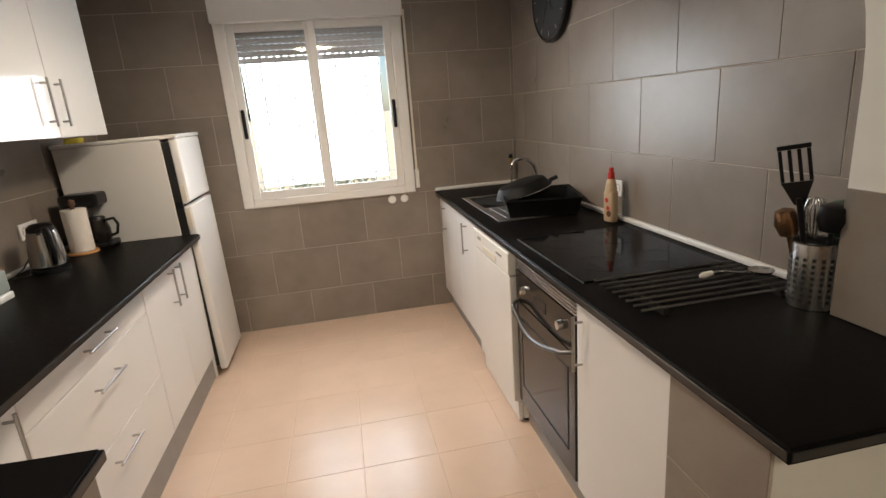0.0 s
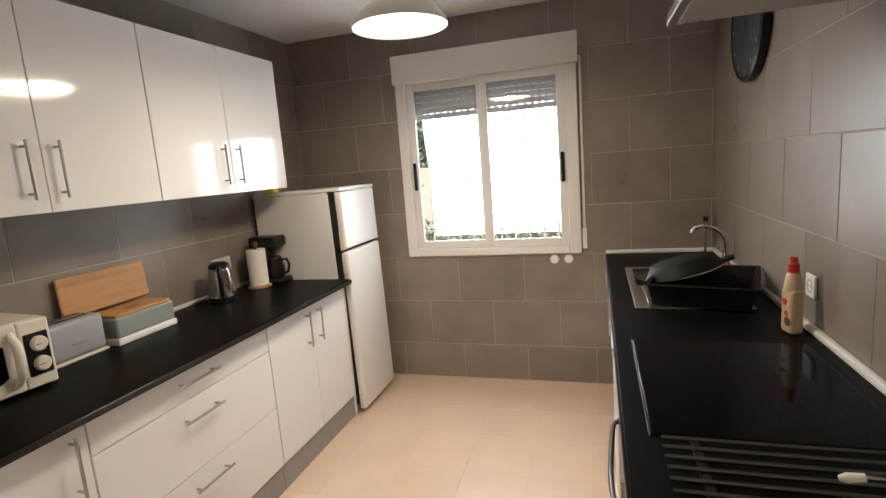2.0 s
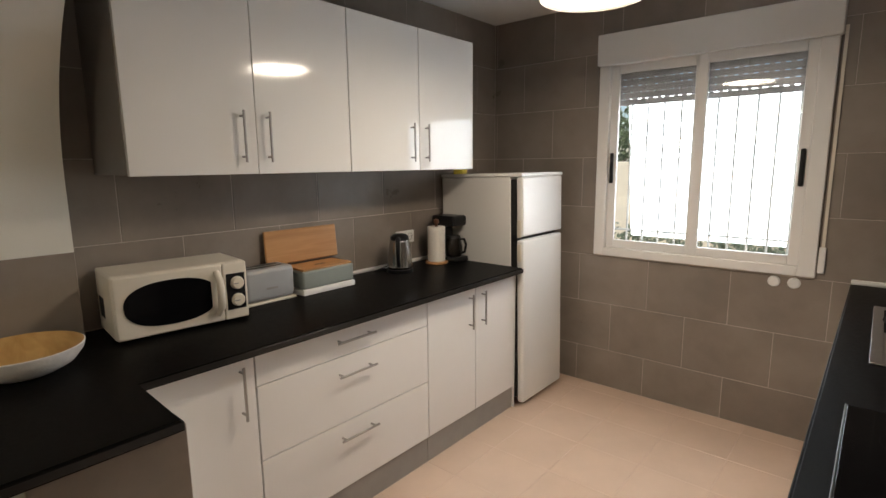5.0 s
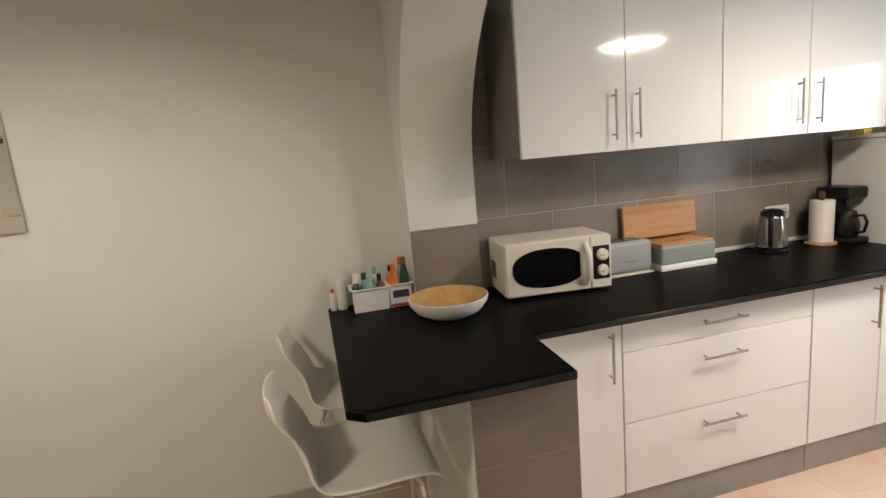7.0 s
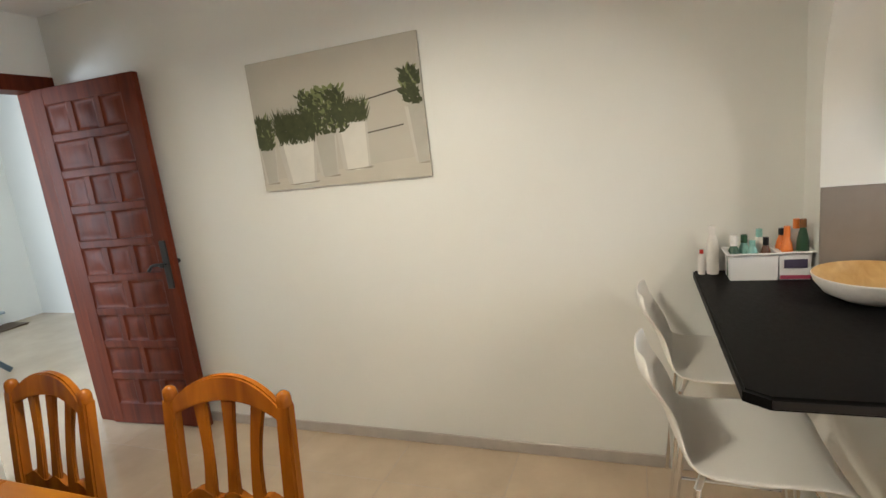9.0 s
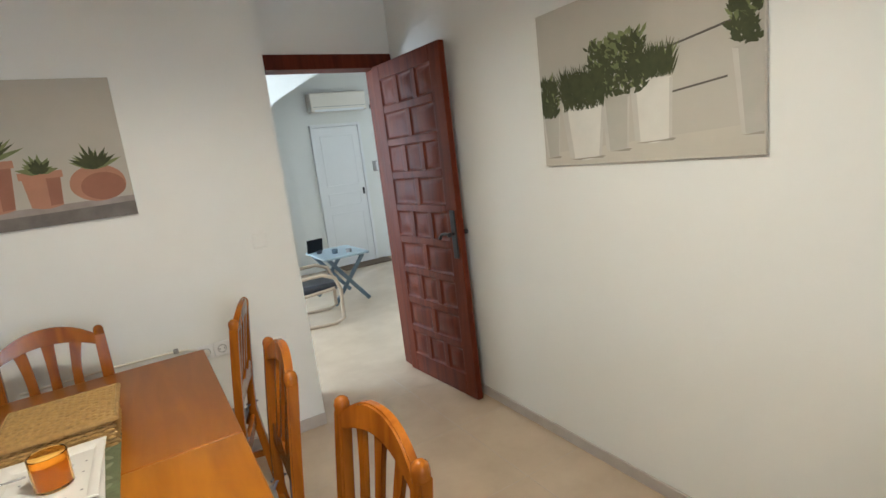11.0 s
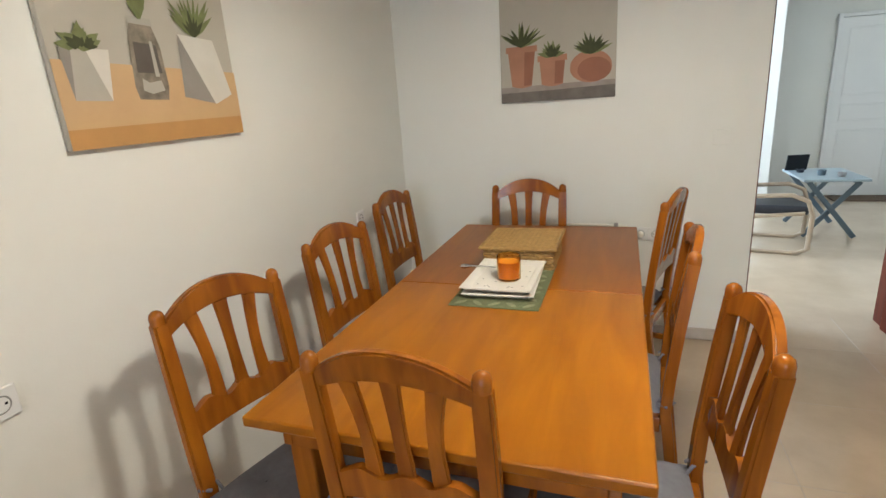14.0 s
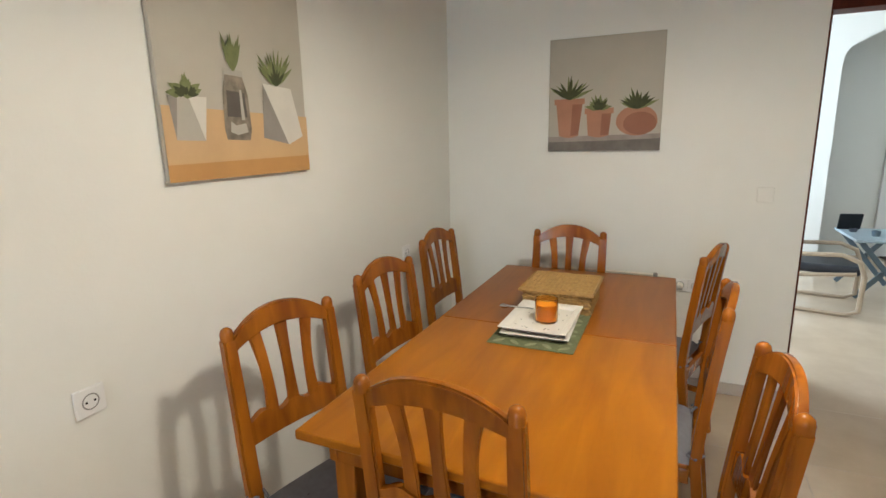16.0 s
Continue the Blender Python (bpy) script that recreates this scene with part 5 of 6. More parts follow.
solo("teaspoon", tube(B(), [(0.0, 0, 0), (0.06, 0, 0.003), (0.10, 0, 0.003), (0.125, 0, 0.002), (0.14, 0, 0.001)], [0.003, 0.003, 0.005, 0.011, 0.006], 8), M_STEEL, "steel spoon lying across the plates", "spoon", m=pose(2.080, -5.520, 0.7965, 0, 0, 4))

bk = thing("wicker_basket", pose(1.876, -5.926, 0.750), "honey wicker basket box with a flat woven lid", "basket")
BWX, BWY, BH = 0.280, 0.285, 0.080
for k in range(7):
    bm = B()
    z = 0.006 + k * 0.0118
    loop = []
    n = 18
    for (ax, ay), (bx_, by) in (((0, 0), (BWX, 0)), ((BWX, 0), (BWX, BWY)), ((BWX, BWY), (0, BWY)), ((0, BWY), (0, 0))):
        for q in range(n):
            f_ = q / n
            wv = 0.0035 * (1 if (q + k) % 2 else -1)
            dx, dy = bx_ - ax, by - ay
            l_ = math.hypot(dx, dy)
            loop.append((ax + dx * f_ + wv * dy / l_, ay + dy * f_ - wv * dx / l_, z))
    loop.append(loop[0])
    tube(bm, loop, 0.0066, 6)
    part("cane", bm, M_WICKER, bk)
part("liner", box(B(), (0.008, 0.008, 0.002), (BWX - 0.008, BWY - 0.008, 0.078)), M_DARKWOOD, bk)
lb = B()
tube(lb, [(-0.014, -0.012, 0.092), (BWX + 0.014, -0.012, 0.092), (BWX + 0.014, BWY + 0.012, 0.092), (-0.014, BWY + 0.012, 0.092), (-0.014, -0.012, 0.092)], 0.0085, 8)
lid = part("lid", lb, M_WICKER, bk, "flat woven lid")
for k in range(26):
    y = -0.008 + k * 0.0120
    part("cane", tube(B(), [(-0.010 + q * 0.01875, y, 0.0905 + 0.003 * (1 if (q + k) % 2 else -1)) for q in range(17)], 0.0062, 6), M_WICKER, lid)

# -- sockets and switch in the dining area --
plate(pose(XE - 0.0005, -4.300, 0.822, 90, 0, -90), "white socket on the cream dining wall")
plate(pose(1.510, YS + 0.0005, 0.612, 90, 0, 180), "white double socket low on the cream wall", 2)
pc_ = thing("power_cable", pose(0, YS, 0), "cream power cable clipped along the dining wall", "cable")
part("cord", tube(B(), [(2.30, 0.007, 0.655), (2.00, 0.007, 0.664), (1.70, 0.007, 0.662), (1.60, 0.008, 0.655), (1.53, 0.010, 0.630)], 0.006, 8), M_CREAM, pc_)
part("plug", lathe(B(), [(0, 0), (0.018, 0), (0.018, 0.022), (0.010, 0.034), (0, 0.034)], seg=16), M_CREAM, pc_)
pc_.children[-1].matrix_basis = pose(1.510, 0.0105, 0.612, -90, 0, 0)
part("clip", box(B(), (1.635, 0.0, 0.650), (1.660, 0.016, 0.676), 0.004), M_PLINTH, pc_, "small grey cable clip")
sw = thing("light_switch", pose(1.127, YS + 0.0005, 1.155), "white rocker light switch on the cream wall", "switch")
part("cover", box(B(), (-0.04, 0, -0.04), (0.04, 0.009, 0.04), 0.004), M_WALL, sw)
part("rocker", box(B(), (-0.028, 0.0092, -0.028), (0.028, 0.012, 0.028), 0.003), M_WALL, sw)
plate(pose(XE - 0.0005, -6.11, 0.845, 90, 0, -90), "white socket on the cream dining wall behind the chairs")


# -- canvas pictures: u across, v up, both in metres from the lower left corner; w out of the wall --
def canvas(m, w, h, label):
    t = thing("canvas_picture", m, label, "picture", "canvas pictures")
    part("canvas", box(B(), (0, 0, 0.001), (w, h, 0.020), 0.003), M_CANVAS, t)
    EDGE[0] = w - 0.004
    return t


LAYER = [0.0]
EDGE = [1.0]


def ink(t, pts, material, name="print_shape"):
    """One flat printed shape, a hair above those before it."""
    LAYER[0] += 0.00006
    z = 0.0203 + LAYER[0]
    bm = B()
    bm.faces.new([bm.verts.new((u, v, z)) for u, v in pts])
    return part(name, bm, material, t, smooth=False)


def leaves(t, cu, cv, n, ln, wd, a0, a1, material, seed, sx=0.0, sy=0.0):
    """A tuft of printed leaves that fan out from a foot, as one shape."""
    r = random.Random(seed)
    LAYER[0] += 0.00006
    bm = B()
    for k in range(n):
        a = math.radians(a0 + (a1 - a0) * (k + r.uniform(-0.3, 0.3)) / max(1, n - 1))
        l_, w_ = ln * r.uniform(0.7, 1.1), wd * r.uniform(0.8, 1.2)
        u, v = cu + r.uniform(-sx, sx), cv + r.uniform(-sy, sy)
        d, s = (math.cos(a), math.sin(a)), (-math.sin(a), math.cos(a))
        z = 0.0203 + LAYER[0] + k * 0.000002
        ps = [(0, -0.4), (0.35, -1), (0.7, -0.6), (1, 0), (0.7, 0.6), (0.35, 1), (0, 0.4)]
        bm.faces.new([bm.verts.new((min(EDGE[0], max(0.004, u + d[0] * p * l_ + s[0] * q * w_)), v + d[1] * p * l_ + s[1] * q * w_, z)) for p, q in ps])
    return part("printed_leaves", bm, material, t, smooth=False)


def pot_shape(c, v0, v1, wb, wt, n=8):
    """A tapered pot with a rounded foot and a curved rim."""
    base = [(c - wb / 2 + wb * k / n, v0 - 0.10 * wb * math.sin(math.pi * k / n)) for k in range(n + 1)]
    rim = [(c + wt / 2 - wt * k / n, v1 + 0.05 * wt * math.sin(math.pi * k / n)) for k in range(n + 1)]
    return base + rim


# four white pots with herbs, west wall (u runs north)
pc = canvas(pose(0.0, -5.632, 1.395, 90, 0, 90) @ Matrix.Diagonal((0.982, 0.995, 1, 1)), 0.985, 0.658, "canvas picture of green herbs in white pots")
ink(pc, [(0, 0), (0.985, 0), (0.985, 0.10), (0, 0.055)], mat("print_pale_shelf", (0.50, 0.46, 0.38), 0.8, var=0.06, scale=5))
ink(pc, [(0.60, 0.385), (0.90, 0.425), (0.90, 0.417), (0.60, 0.378)], M_INK_DARK)
ink(pc, [(0.62, 0.235), (0.87, 0.258), (0.87, 0.251), (0.62, 0.228)], M_INK_DARK)
for c_, v0, v1, wb, wt, mm in ((0.055, 0.045, 0.22, 0.08, 0.115, M_INK_POTS), (0.42, 0.055, 0.25, 0.11, 0.14, M_INK_POTS), (0.248, 0.035, 0.245, 0.178, 0.245, M_INK_PALE), (0.585, 0.080, 0.288, 0.160, 0.180, M_INK_PALE), (0.955, 0.075, 0.335, 0.085, 0.14, M_INK_POTS)):
    ink(pc, [(min(0.983, max(0.002, u)), v) for u, v in pot_shape(c_, v0, v1, wb, wt)], mm)
    # shaded flank, soft rim line and the shadow on the shelf
    ink(pc, [(min(0.983, max(0.002, u)), v) for u, v in ((c_ - wb * 0.5, v0), (c_ - wb * 0.34, v0 - 0.008), (c_ - wt * 0.36, v1 - 0.004), (c_ - wt * 0.5, v1))], M_INK_SHADE)
    ink(pc, [(min(0.983, max(0.002, u)), v) for u, v in ((c_ + wb * 0.42, v0 - 0.004), (c_ + wb * 0.5, v0), (c_ + wt * 0.5, v1), (c_ + wt * 0.43, v1 - 0.002))], M_INK_SHADE)
    ink(pc, [(min(0.983, max(0.002, u)), v) for u, v in ((c_ - wb * 0.48, v0 - 0.010), (c_ + wb * 0.52, v0 - 0.012), (c_ + wb * 0.62, v0 - 0.004), (c_ + wb * 0.5, v0 - 0.002), (c_ - wb * 0.2, v0 - wb * 0.09))], M_INK_DUSK)
for k, (cu, cv, sx, sy, n, ln, mm) in enumerate(((0.055, 0.285, 0.042, 0.075, 170, 0.045, M_INK_LEAF), (0.055, 0.30, 0.04, 0.075, 50, 0.04, M_INK_LEAF2), (0.250, 0.275, 0.110, 0.050, 460, 0.095, M_INK_LEAF), (0.425, 0.355, 0.130, 0.100, 420, 0.038, M_INK_LEAF), (0.435, 0.375, 0.125, 0.100, 260, 0.032, M_INK_LEAF2), (0.590, 0.315, 0.085, 0.022, 240, 0.095, M_INK_LEAF), (0.590, 0.325, 0.08, 0.02, 50, 0.080, M_INK_LEAF2), (0.925, 0.41, 0.045, 0.075, 110, 0.05, M_INK_LEAF), (0.925, 0.43, 0.04, 0.07, 30, 0.045, M_INK_LEAF2))):
    leaves(pc, cu, cv, n, ln, 0.0040 if k in (2, 5, 6) else 0.0070, 55 if k in (2, 5, 6) else 15, 125 if k in (2, 5, 6) else 165, mm, 30 + k, sx, sy)

# three terracotta pots, south wall (u runs west)
pc = canvas(pose(2.310, YS, 1.398, 90, 0, 180) @ Matrix.Diagonal((0.912, 0.905, 1, 1)), 0.700, 0.715, "canvas picture of three succulents in terracotta pots")
ink(pc, [(0, 0), (0.70, 0), (0.70, 0.075), (0.35, 0.065), (0, 0.06)], mat("print_grey_board", (0.16, 0.14, 0.125), 0.8, var=0.25, scale=14))
ink(pc, [(0, 0.060), (0.35, 0.065), (0.70, 0.075), (0.70, 0.105), (0, 0.095)], mat("print_board_top", (0.30, 0.26, 0.23), 0.8, var=0.2, scale=12))
for c_, v0, v1, wb, wt in ((0.135, 0.10, 0.33, 0.125, 0.175), (0.325, 0.10, 0.265, 0.13, 0.16)):
    ink(pc, pot_shape(c_, v0, v1, wb, wt), M_INK_TERR2)
    ink(pc, [(c_ + wb * 0.1, v0), (c_ + wb * 0.5, v0 + 0.005), (c_ + wt * 0.5, v1), (c_ + wt * 0.12, v1)], M_INK_TERR)
    ink(pc, [(c_ - wt / 2 - 0.01, v1 - 0.028), (c_ + wt / 2 + 0.01, v1 - 0.028), (c_ + wt / 2 + 0.01, v1 + 0.008), (c_ - wt / 2 - 0.01, v1 + 0.008)], M_INK_TERR2)
bo = [(0.555 + 0.125 * math.cos(a) * (1.0 if math.sin(a) < 0 else 0.98), 0.188 + 0.094 * math.sin(a)) for a in [k * math.tau / 28 for k in range(28)]]
ink(pc, bo, M_INK_TERR2)
ink(pc, [(u * 0.8 + 0.555 * 0.2 + 0.02, v * 0.75 + 0.188 * 0.25 - 0.018) for u, v in bo], M_INK_TERR)
leaves(pc, 0.135, 0.335, 8, 0.16, 0.011, 25, 155, M_INK_LEAF2, 1)
leaves(pc, 0.135, 0.335, 8, 0.14, 0.012, 30, 150, M_INK_LEAF, 2)
leaves(pc, 0.325, 0.265, 11, 0.09, 0.014, 15, 165, M_INK_LEAF2, 3)
leaves(pc, 0.325, 0.265, 7, 0.07, 0.012, 30, 150, M_INK_LEAF, 4)
leaves(pc, 0.555, 0.262, 11, 0.135, 0.012, 20, 160, M_INK_LEAF2, 5)
leaves(pc, 0.555, 0.262, 9, 0.12, 0.012, 30, 150, M_INK_LEAF, 6)

M_INK_GREY = mat("print_shaded_facet", (0.27, 0.245, 0.215), 0.8, var=0.15, scale=9)
# three faceted pots on a wooden board, east wall (u runs south)
pc = canvas(pose(XE, -4.615, 1.374, 90, 0, -90) @ Matrix.Diagonal((0.984, 1, 1, 1)), 0.663, 0.715, "canvas picture of succulents in faceted pots on wood")
ink(pc, [(0, 0), (0.663, 0), (0.663, 0.060), (0, 0.052)], M_INK_WOOD)
ink(pc, [(0, 0.052), (0.663, 0.060), (0.663, 0.210), (0, 0.226)], M_INK_WOOD2)
ink(pc, [(0.042, 0.125), (0.150, 0.122), (0.170, 0.257), (0.025, 0.255)], M_INK_POTS)
ink(pc, [(0.042, 0.125), (0.025, 0.255), (0.060, 0.256)], M_INK_GREY)
ink(pc, [(0.150, 0.122), (0.170, 0.257), (0.100, 0.256)], M_INK_PALE)
ink(pc, [(0.412, 0.130), (0.550, 0.105), (0.632, 0.135), (0.580, 0.312), (0.428, 0.320)], M_INK_PALE)
ink(pc, [(0.428, 0.320), (0.412, 0.130), (0.545, 0.106)], M_INK_GREY)
ink(pc, [(0.240, 0.125), (0.345, 0.122), (0.355, 0.16), (0.350, 0.275), (0.330, 0.335), (0.255, 0.338), (0.240, 0.285), (0.232, 0.16)], mat("print_bottle_glass", (0.22, 0.185, 0.14), 0.8, var=0.6, scale=22))
ink(pc, [(0.250, 0.335), (0.334, 0.332), (0.334, 0.352), (0.250, 0.355)], M_INK_POTS)
ink(pc, [(0.250, 0.200), (0.340, 0.200), (0.335, 0.280), (0.255, 0.285)], M_INK_DARK)
ink(pc, [(0.312, 0.19), (0.328, 0.19), (0.322, 0.29), (0.312, 0.29)], M_INK_POTS)
ink(pc, [(0.258, 0.150), (0.290, 0.140), (0.338, 0.150), (0.330, 0.180), (0.285, 0.172), (0.262, 0.185)], M_INK_POTS)
leaves(pc, 0.095, 0.262, 16, 0.066, 0.013, 0, 180, M_INK_LEAF2, 7, 0.02, 0.0)
leaves(pc, 0.095, 0.262, 9, 0.035, 0.010, 5, 175, M_INK_LEAF, 8, 0.02, 0.0)
leaves(pc, 0.294, 0.350, 9, 0.12, 0.012, 65, 115, M_INK_LEAF2, 9)
leaves(pc, 0.500, 0.318, 12, 0.14, 0.010, 35, 150, M_INK_LEAF2, 10)
leaves(pc, 0.500, 0.318, 6, 0.08, 0.008, 45, 140, M_INK_LEAF, 11)

# ================= living room beyond the doorway =================
LY = -11.30
structure("floor_living", box(B(), (-2.0, LY, -0.16), (3.2, YD - 0.14, ZF - 0.002)), M_MARBLE, "polished pale marble living room floor", "floor")
structure("wall_living_south", box(B(), (-2.0, LY - 0.2, -0.06), (3.2, LY, 3.05)), M_WALL, "white living room wall with the entrance door")
structure("wall_living_west", box(B(), (-2.2, LY, -0.06), (-2.0, YD - 0.14, 3.05)), M_WALL, "white living room wall")
structure("wall_living_east", wall_with_hole(B(), 0, 3.0, 3.2, LY, YD - 0.14, -0.06, 3.05, (-9.75, -8.25, 0.75, 2.25)), M_WALL, "white living room wall with the window")
structure("wall_living_north", box(B(), (-2.0, YD - 0.14, -0.06), (-0.2, YD, 3.05)), M_WALL, "white living room wall")
structure("ceiling_living", box(B(), (-2.2, LY - 0.2, 3.05), (3.2, YD - 0.141, 3.15)), M_CEIL, "white living room ceiling", "ceiling")
AYL = -10.30
arl = [(-2.0, 2.86), (-1.35, 2.84), (-1.0, 2.80), (-0.75, 2.72), (-0.50, 2.60), (-0.27, 2.475), (-0.10, 2.385), (0.00, 2.325), (0.045, 2.26), (0.06, 2.17)]
structure("wall_living_arch", slab(B(), [(3.0, -0.06), (3.0, 3.05), (-2.0, 3.05)] + arl + [(0.06, -0.06)], 1, AYL - 0.28, AYL), M_WALL, "white plastered arch in front of the entrance", "arch")
ed = thing("door_2", pose(-1.480, LY, ZF), "white panelled entrance door with a small black handle", "door", kind="structure")
part("door_leaf", box(B(), (0.045, 0.002, 0.01), (0.735, 0.040, 2.09), 0.004), M_PVC, ed)
for a, b in (((0, 0.0), (0.042, 2.14)), ((0.738, 0.0), (0.78, 2.14))):
    part("casing", box(B(), (a[0], 0.002, a[1]), (b[0], 0.055, b[1]), 0.004), M_PVC, ed)
part("casing", box(B(), (0.042, 0.002, 2.095), (0.738, 0.055, 2.14), 0.004), M_PVC, ed)
for z0, z1 in ((0.12, 0.82), (0.92, 1.12), (1.22, 1.98)):
    pb = B()
    for lo, hi in (((0.13, 0.0405, z0), (0.65, 0.048, z0 + 0.02)), ((0.13, 0.0405, z1 - 0.02), (0.65, 0.048, z1)), ((0.13, 0.0405, z0 + 0.02), (0.15, 0.048, z1 - 0.02)), ((0.63, 0.0405, z0 + 0.02), (0.65, 0.048, z1 - 0.02))):
        box(pb, lo, hi, 0.003)
    part("moulding", pb, M_PVC, ed)
part("door_handle", box(B(), (0.075, 0.0405, 1.06), (0.10, 0.07, 1.16), 0.005), M_IRON, ed)
ac = thing("air_conditioner", pose(-1.58, LY, 2.275), "cream split air conditioner above the entrance door", "air conditioner")
part("case", box(B(), (0, 0.002, 0), (0.86, 0.19, 0.265), 0.02, 3), M_CREAM, ac)
part("air_flap", box(B(), (0.05, 0.16, -0.004), (0.81, 0.192, 0.03), 0.005), M_PVC, ac)
part("grille_line", box(B(), (0.03, 0.1903, 0.06), (0.83, 0.192, 0.066)), M_PLINTH, ac)
ic = thing("door_intercom", pose(-1.66, LY, 1.34), "grey wall intercom beside the entrance door", "intercom")
part("case", box(B(), (-0.04, 0.001, 0), (0.04, 0.03, 0.16), 0.006), M_PLINTH, ic)
part("handset", box(B(), (-0.035, 0.0305, 0.01), (-0.005, 0.055, 0.15), 0.008), M_PVC, ic)
se = thing("alarm_sensor", pose(-1.72, LY, 2.32), "small dark sensor on the white wall", "sensor")
part("case", box(B(), (-0.025, 0.001, -0.03), (0.025, 0.04, 0.03), 0.008), M_BLACK, se)
dm = thing("doormat", pose(-1.60, -11.285, ZF - 0.0015), "brown coir doormat in front of the entrance", "doormat")
part("mat_body", box(B(), (0, 0, 0), (0.80, 0.36, 0.014), 0.004), M_COIR, dm)
ft = thing("folding_table", pose(-0.22, -9.52, ZF - 0.0015), "small blue grey folding table with crossed legs", "table")
part("tabletop", box(B(), (-0.26, -0.36, 0.535), (0.26, 0.36, 0.560), 0.006), mat("pale_blue_grey_top", (0.30, 0.36, 0.39), 0.4, var=0.06), ft)
for y in (-0.30, 0.30):
    for s in (-1, 1):
        lg = box(B(), (-0.022, -0.011, -0.33), (0.022, 0.011, 0.33), 0.004)
        ob = part("leg", lg, M_BLUEG, ft)
        ob.matrix_basis = pose(0, y + s * 0.012, 0.268, 0, s * 38, 0)
for x in (-0.19, 0.19):
    part("stretcher", box(B(), (x - 0.012, -0.29, 0.505), (x + 0.012, 0.29, 0.5345)), M_BLUEG, ft)
for cx, cy, mm, hh in ((0.05, 0.10, M_BLUEG, 0.05), (0.17, -0.10, M_NAVY, 0.03), (-0.08, 0.2, M_PLINTH, 0.04)):
    solo("cup", lathe(B(), [(0, 0), (0.03, 0), (0.036, hh), (0.033, hh), (0.028, 0.005), (0, 0.005)], seg=18), mm, "small dark cup on the folding table", "cup", m=pose(-0.22 + cx, -9.52 + cy, 0.5235))
solo("picture_frame", box(B(), (-0.10, -0.01, 0), (0.10, 0.01, 0.16), 0.004), M_BLACK, "small black box standing on the folding table", "box", m=pose(-0.05, -9.78, 0.5235, -12, 0, 10))
ar = thing("armchair", pose(0.42, -8.95, ZF - 0.0015, 0, 0, 78), "bentwood armchair with dark leather cushions", "armchair")
for s in (-1, 1):
    part("arm_frame", tube(B(), [(s * 0.29, -0.36, 0.02), (s * 0.29, 0.30, 0.02), (s * 0.29, 0.37, 0.06), (s * 0.29, 0.38, 0.35), (s * 0.29, 0.34, 0.47), (s * 0.29, 0.22, 0.52), (s * 0.29, -0.10, 0.50), (s * 0.29, -0.22, 0.47)], 0.020, 8), M_BEECH, ar)
    part("back_frame", tube(B(), [(s * 0.25, 0.33, 0.36), (s * 0.25, -0.15, 0.30), (s * 0.25, -0.27, 0.40), (s * 0.25, -0.42, 0.92)], 0.017, 8), M_BEECH, ar)
part("seat_cushion", box(B(), (-0.24, -0.20, 0.335), (0.24, 0.36, 0.415), 0.03, 4), M_NAVY, ar)
bc = part("back_cushion", box(B(), (-0.24, -0.03, 0), (0.24, 0.05, 0.56), 0.03, 4), M_NAVY, ar)
bc.matrix_basis = pose(0, -0.235, 0.40, 15, 0, 0)
for y, z in ((0.30, 0.345), (-0.12, 0.30)):
    part("cross_rail", rod(B(), (-0.25, y, z), (0.25, y, z), 0.012), M_BEECH, ar)

# ================= outside the kitchen window =================
structure("ground", box(B(), (-60, 0.251, -0.5), (60, 90, -0.25)), M_GROUNDOUT, "pale sunlit patio ground", "ground")
gw = solo("garden_wall", box(B(), (-8, 5.2, -0.25), (12, 5.4, 1.55), 0.02), M_YELLOW, "ochre rendered garden wall beyond the window", "wall", kind="structure")


def tree(m, seed, hgt):
    r = random.Random(seed)
    t = thing("tree", m, "leafy green garden tree behind the wall", "tree", "garden trees")
    part("trunk", tube(B(), [(0, 0, 0), (0.03, 0.02, hgt * 0.25), (-0.02, 0.05, hgt * 0.5), (0.05, 0.0, hgt * 0.75)], [0.10, 0.08, 0.06, 0.03], 10), M_TRUNK, t)
    tips = []
    for k in range(9):
        a, z = r.uniform(0, math.tau), r.uniform(0.35, 0.7) * hgt
        l_ = r.uniform(0.5, 1.1)
        e = (math.cos(a) * l_, math.sin(a) * l_, z + r.uniform(0.4, 0.9))
        tips.append(e)
        part("limb", tube(B(), [(0, 0.03, z), (e[0] * 0.5, e[1] * 0.5, z + (e[2] - z) * 0.6), e], [0.03, 0.02, 0.008], 6), M_TRUNK, t)
    verts, faces = [], []
    for e in tips:
        for k in range(160):
            c = Vector(e) + Vector([r.gauss(0, 0.30) for _ in range(3)])
            d = Vector([r.gauss(0, 1) for _ in range(3)]).normalized()
            s = d.orthogonal().normalized() * 0.03
            n = len(verts)
            verts += [c - d * 0.06, c + s, c + d * 0.06, c - s]
            faces.append((n, n + 1, n + 2, n + 3))
    me = bpy.data.meshes.new("crown")
    me.from_pydata(verts, [], faces)
    me.materials.append(M_LEAFOUT)
    cr = new("crown", me)
    cr.parent = t
    cr["kind"] = "stuff"


tree(pose(0.2, 6.6, -0.25), 3, 2.6)
tree(pose(-2.2, 7.2, -0.25), 4, 2.9)
tree(pose(-0.9, 6.9, -0.25), 6, 3.3)


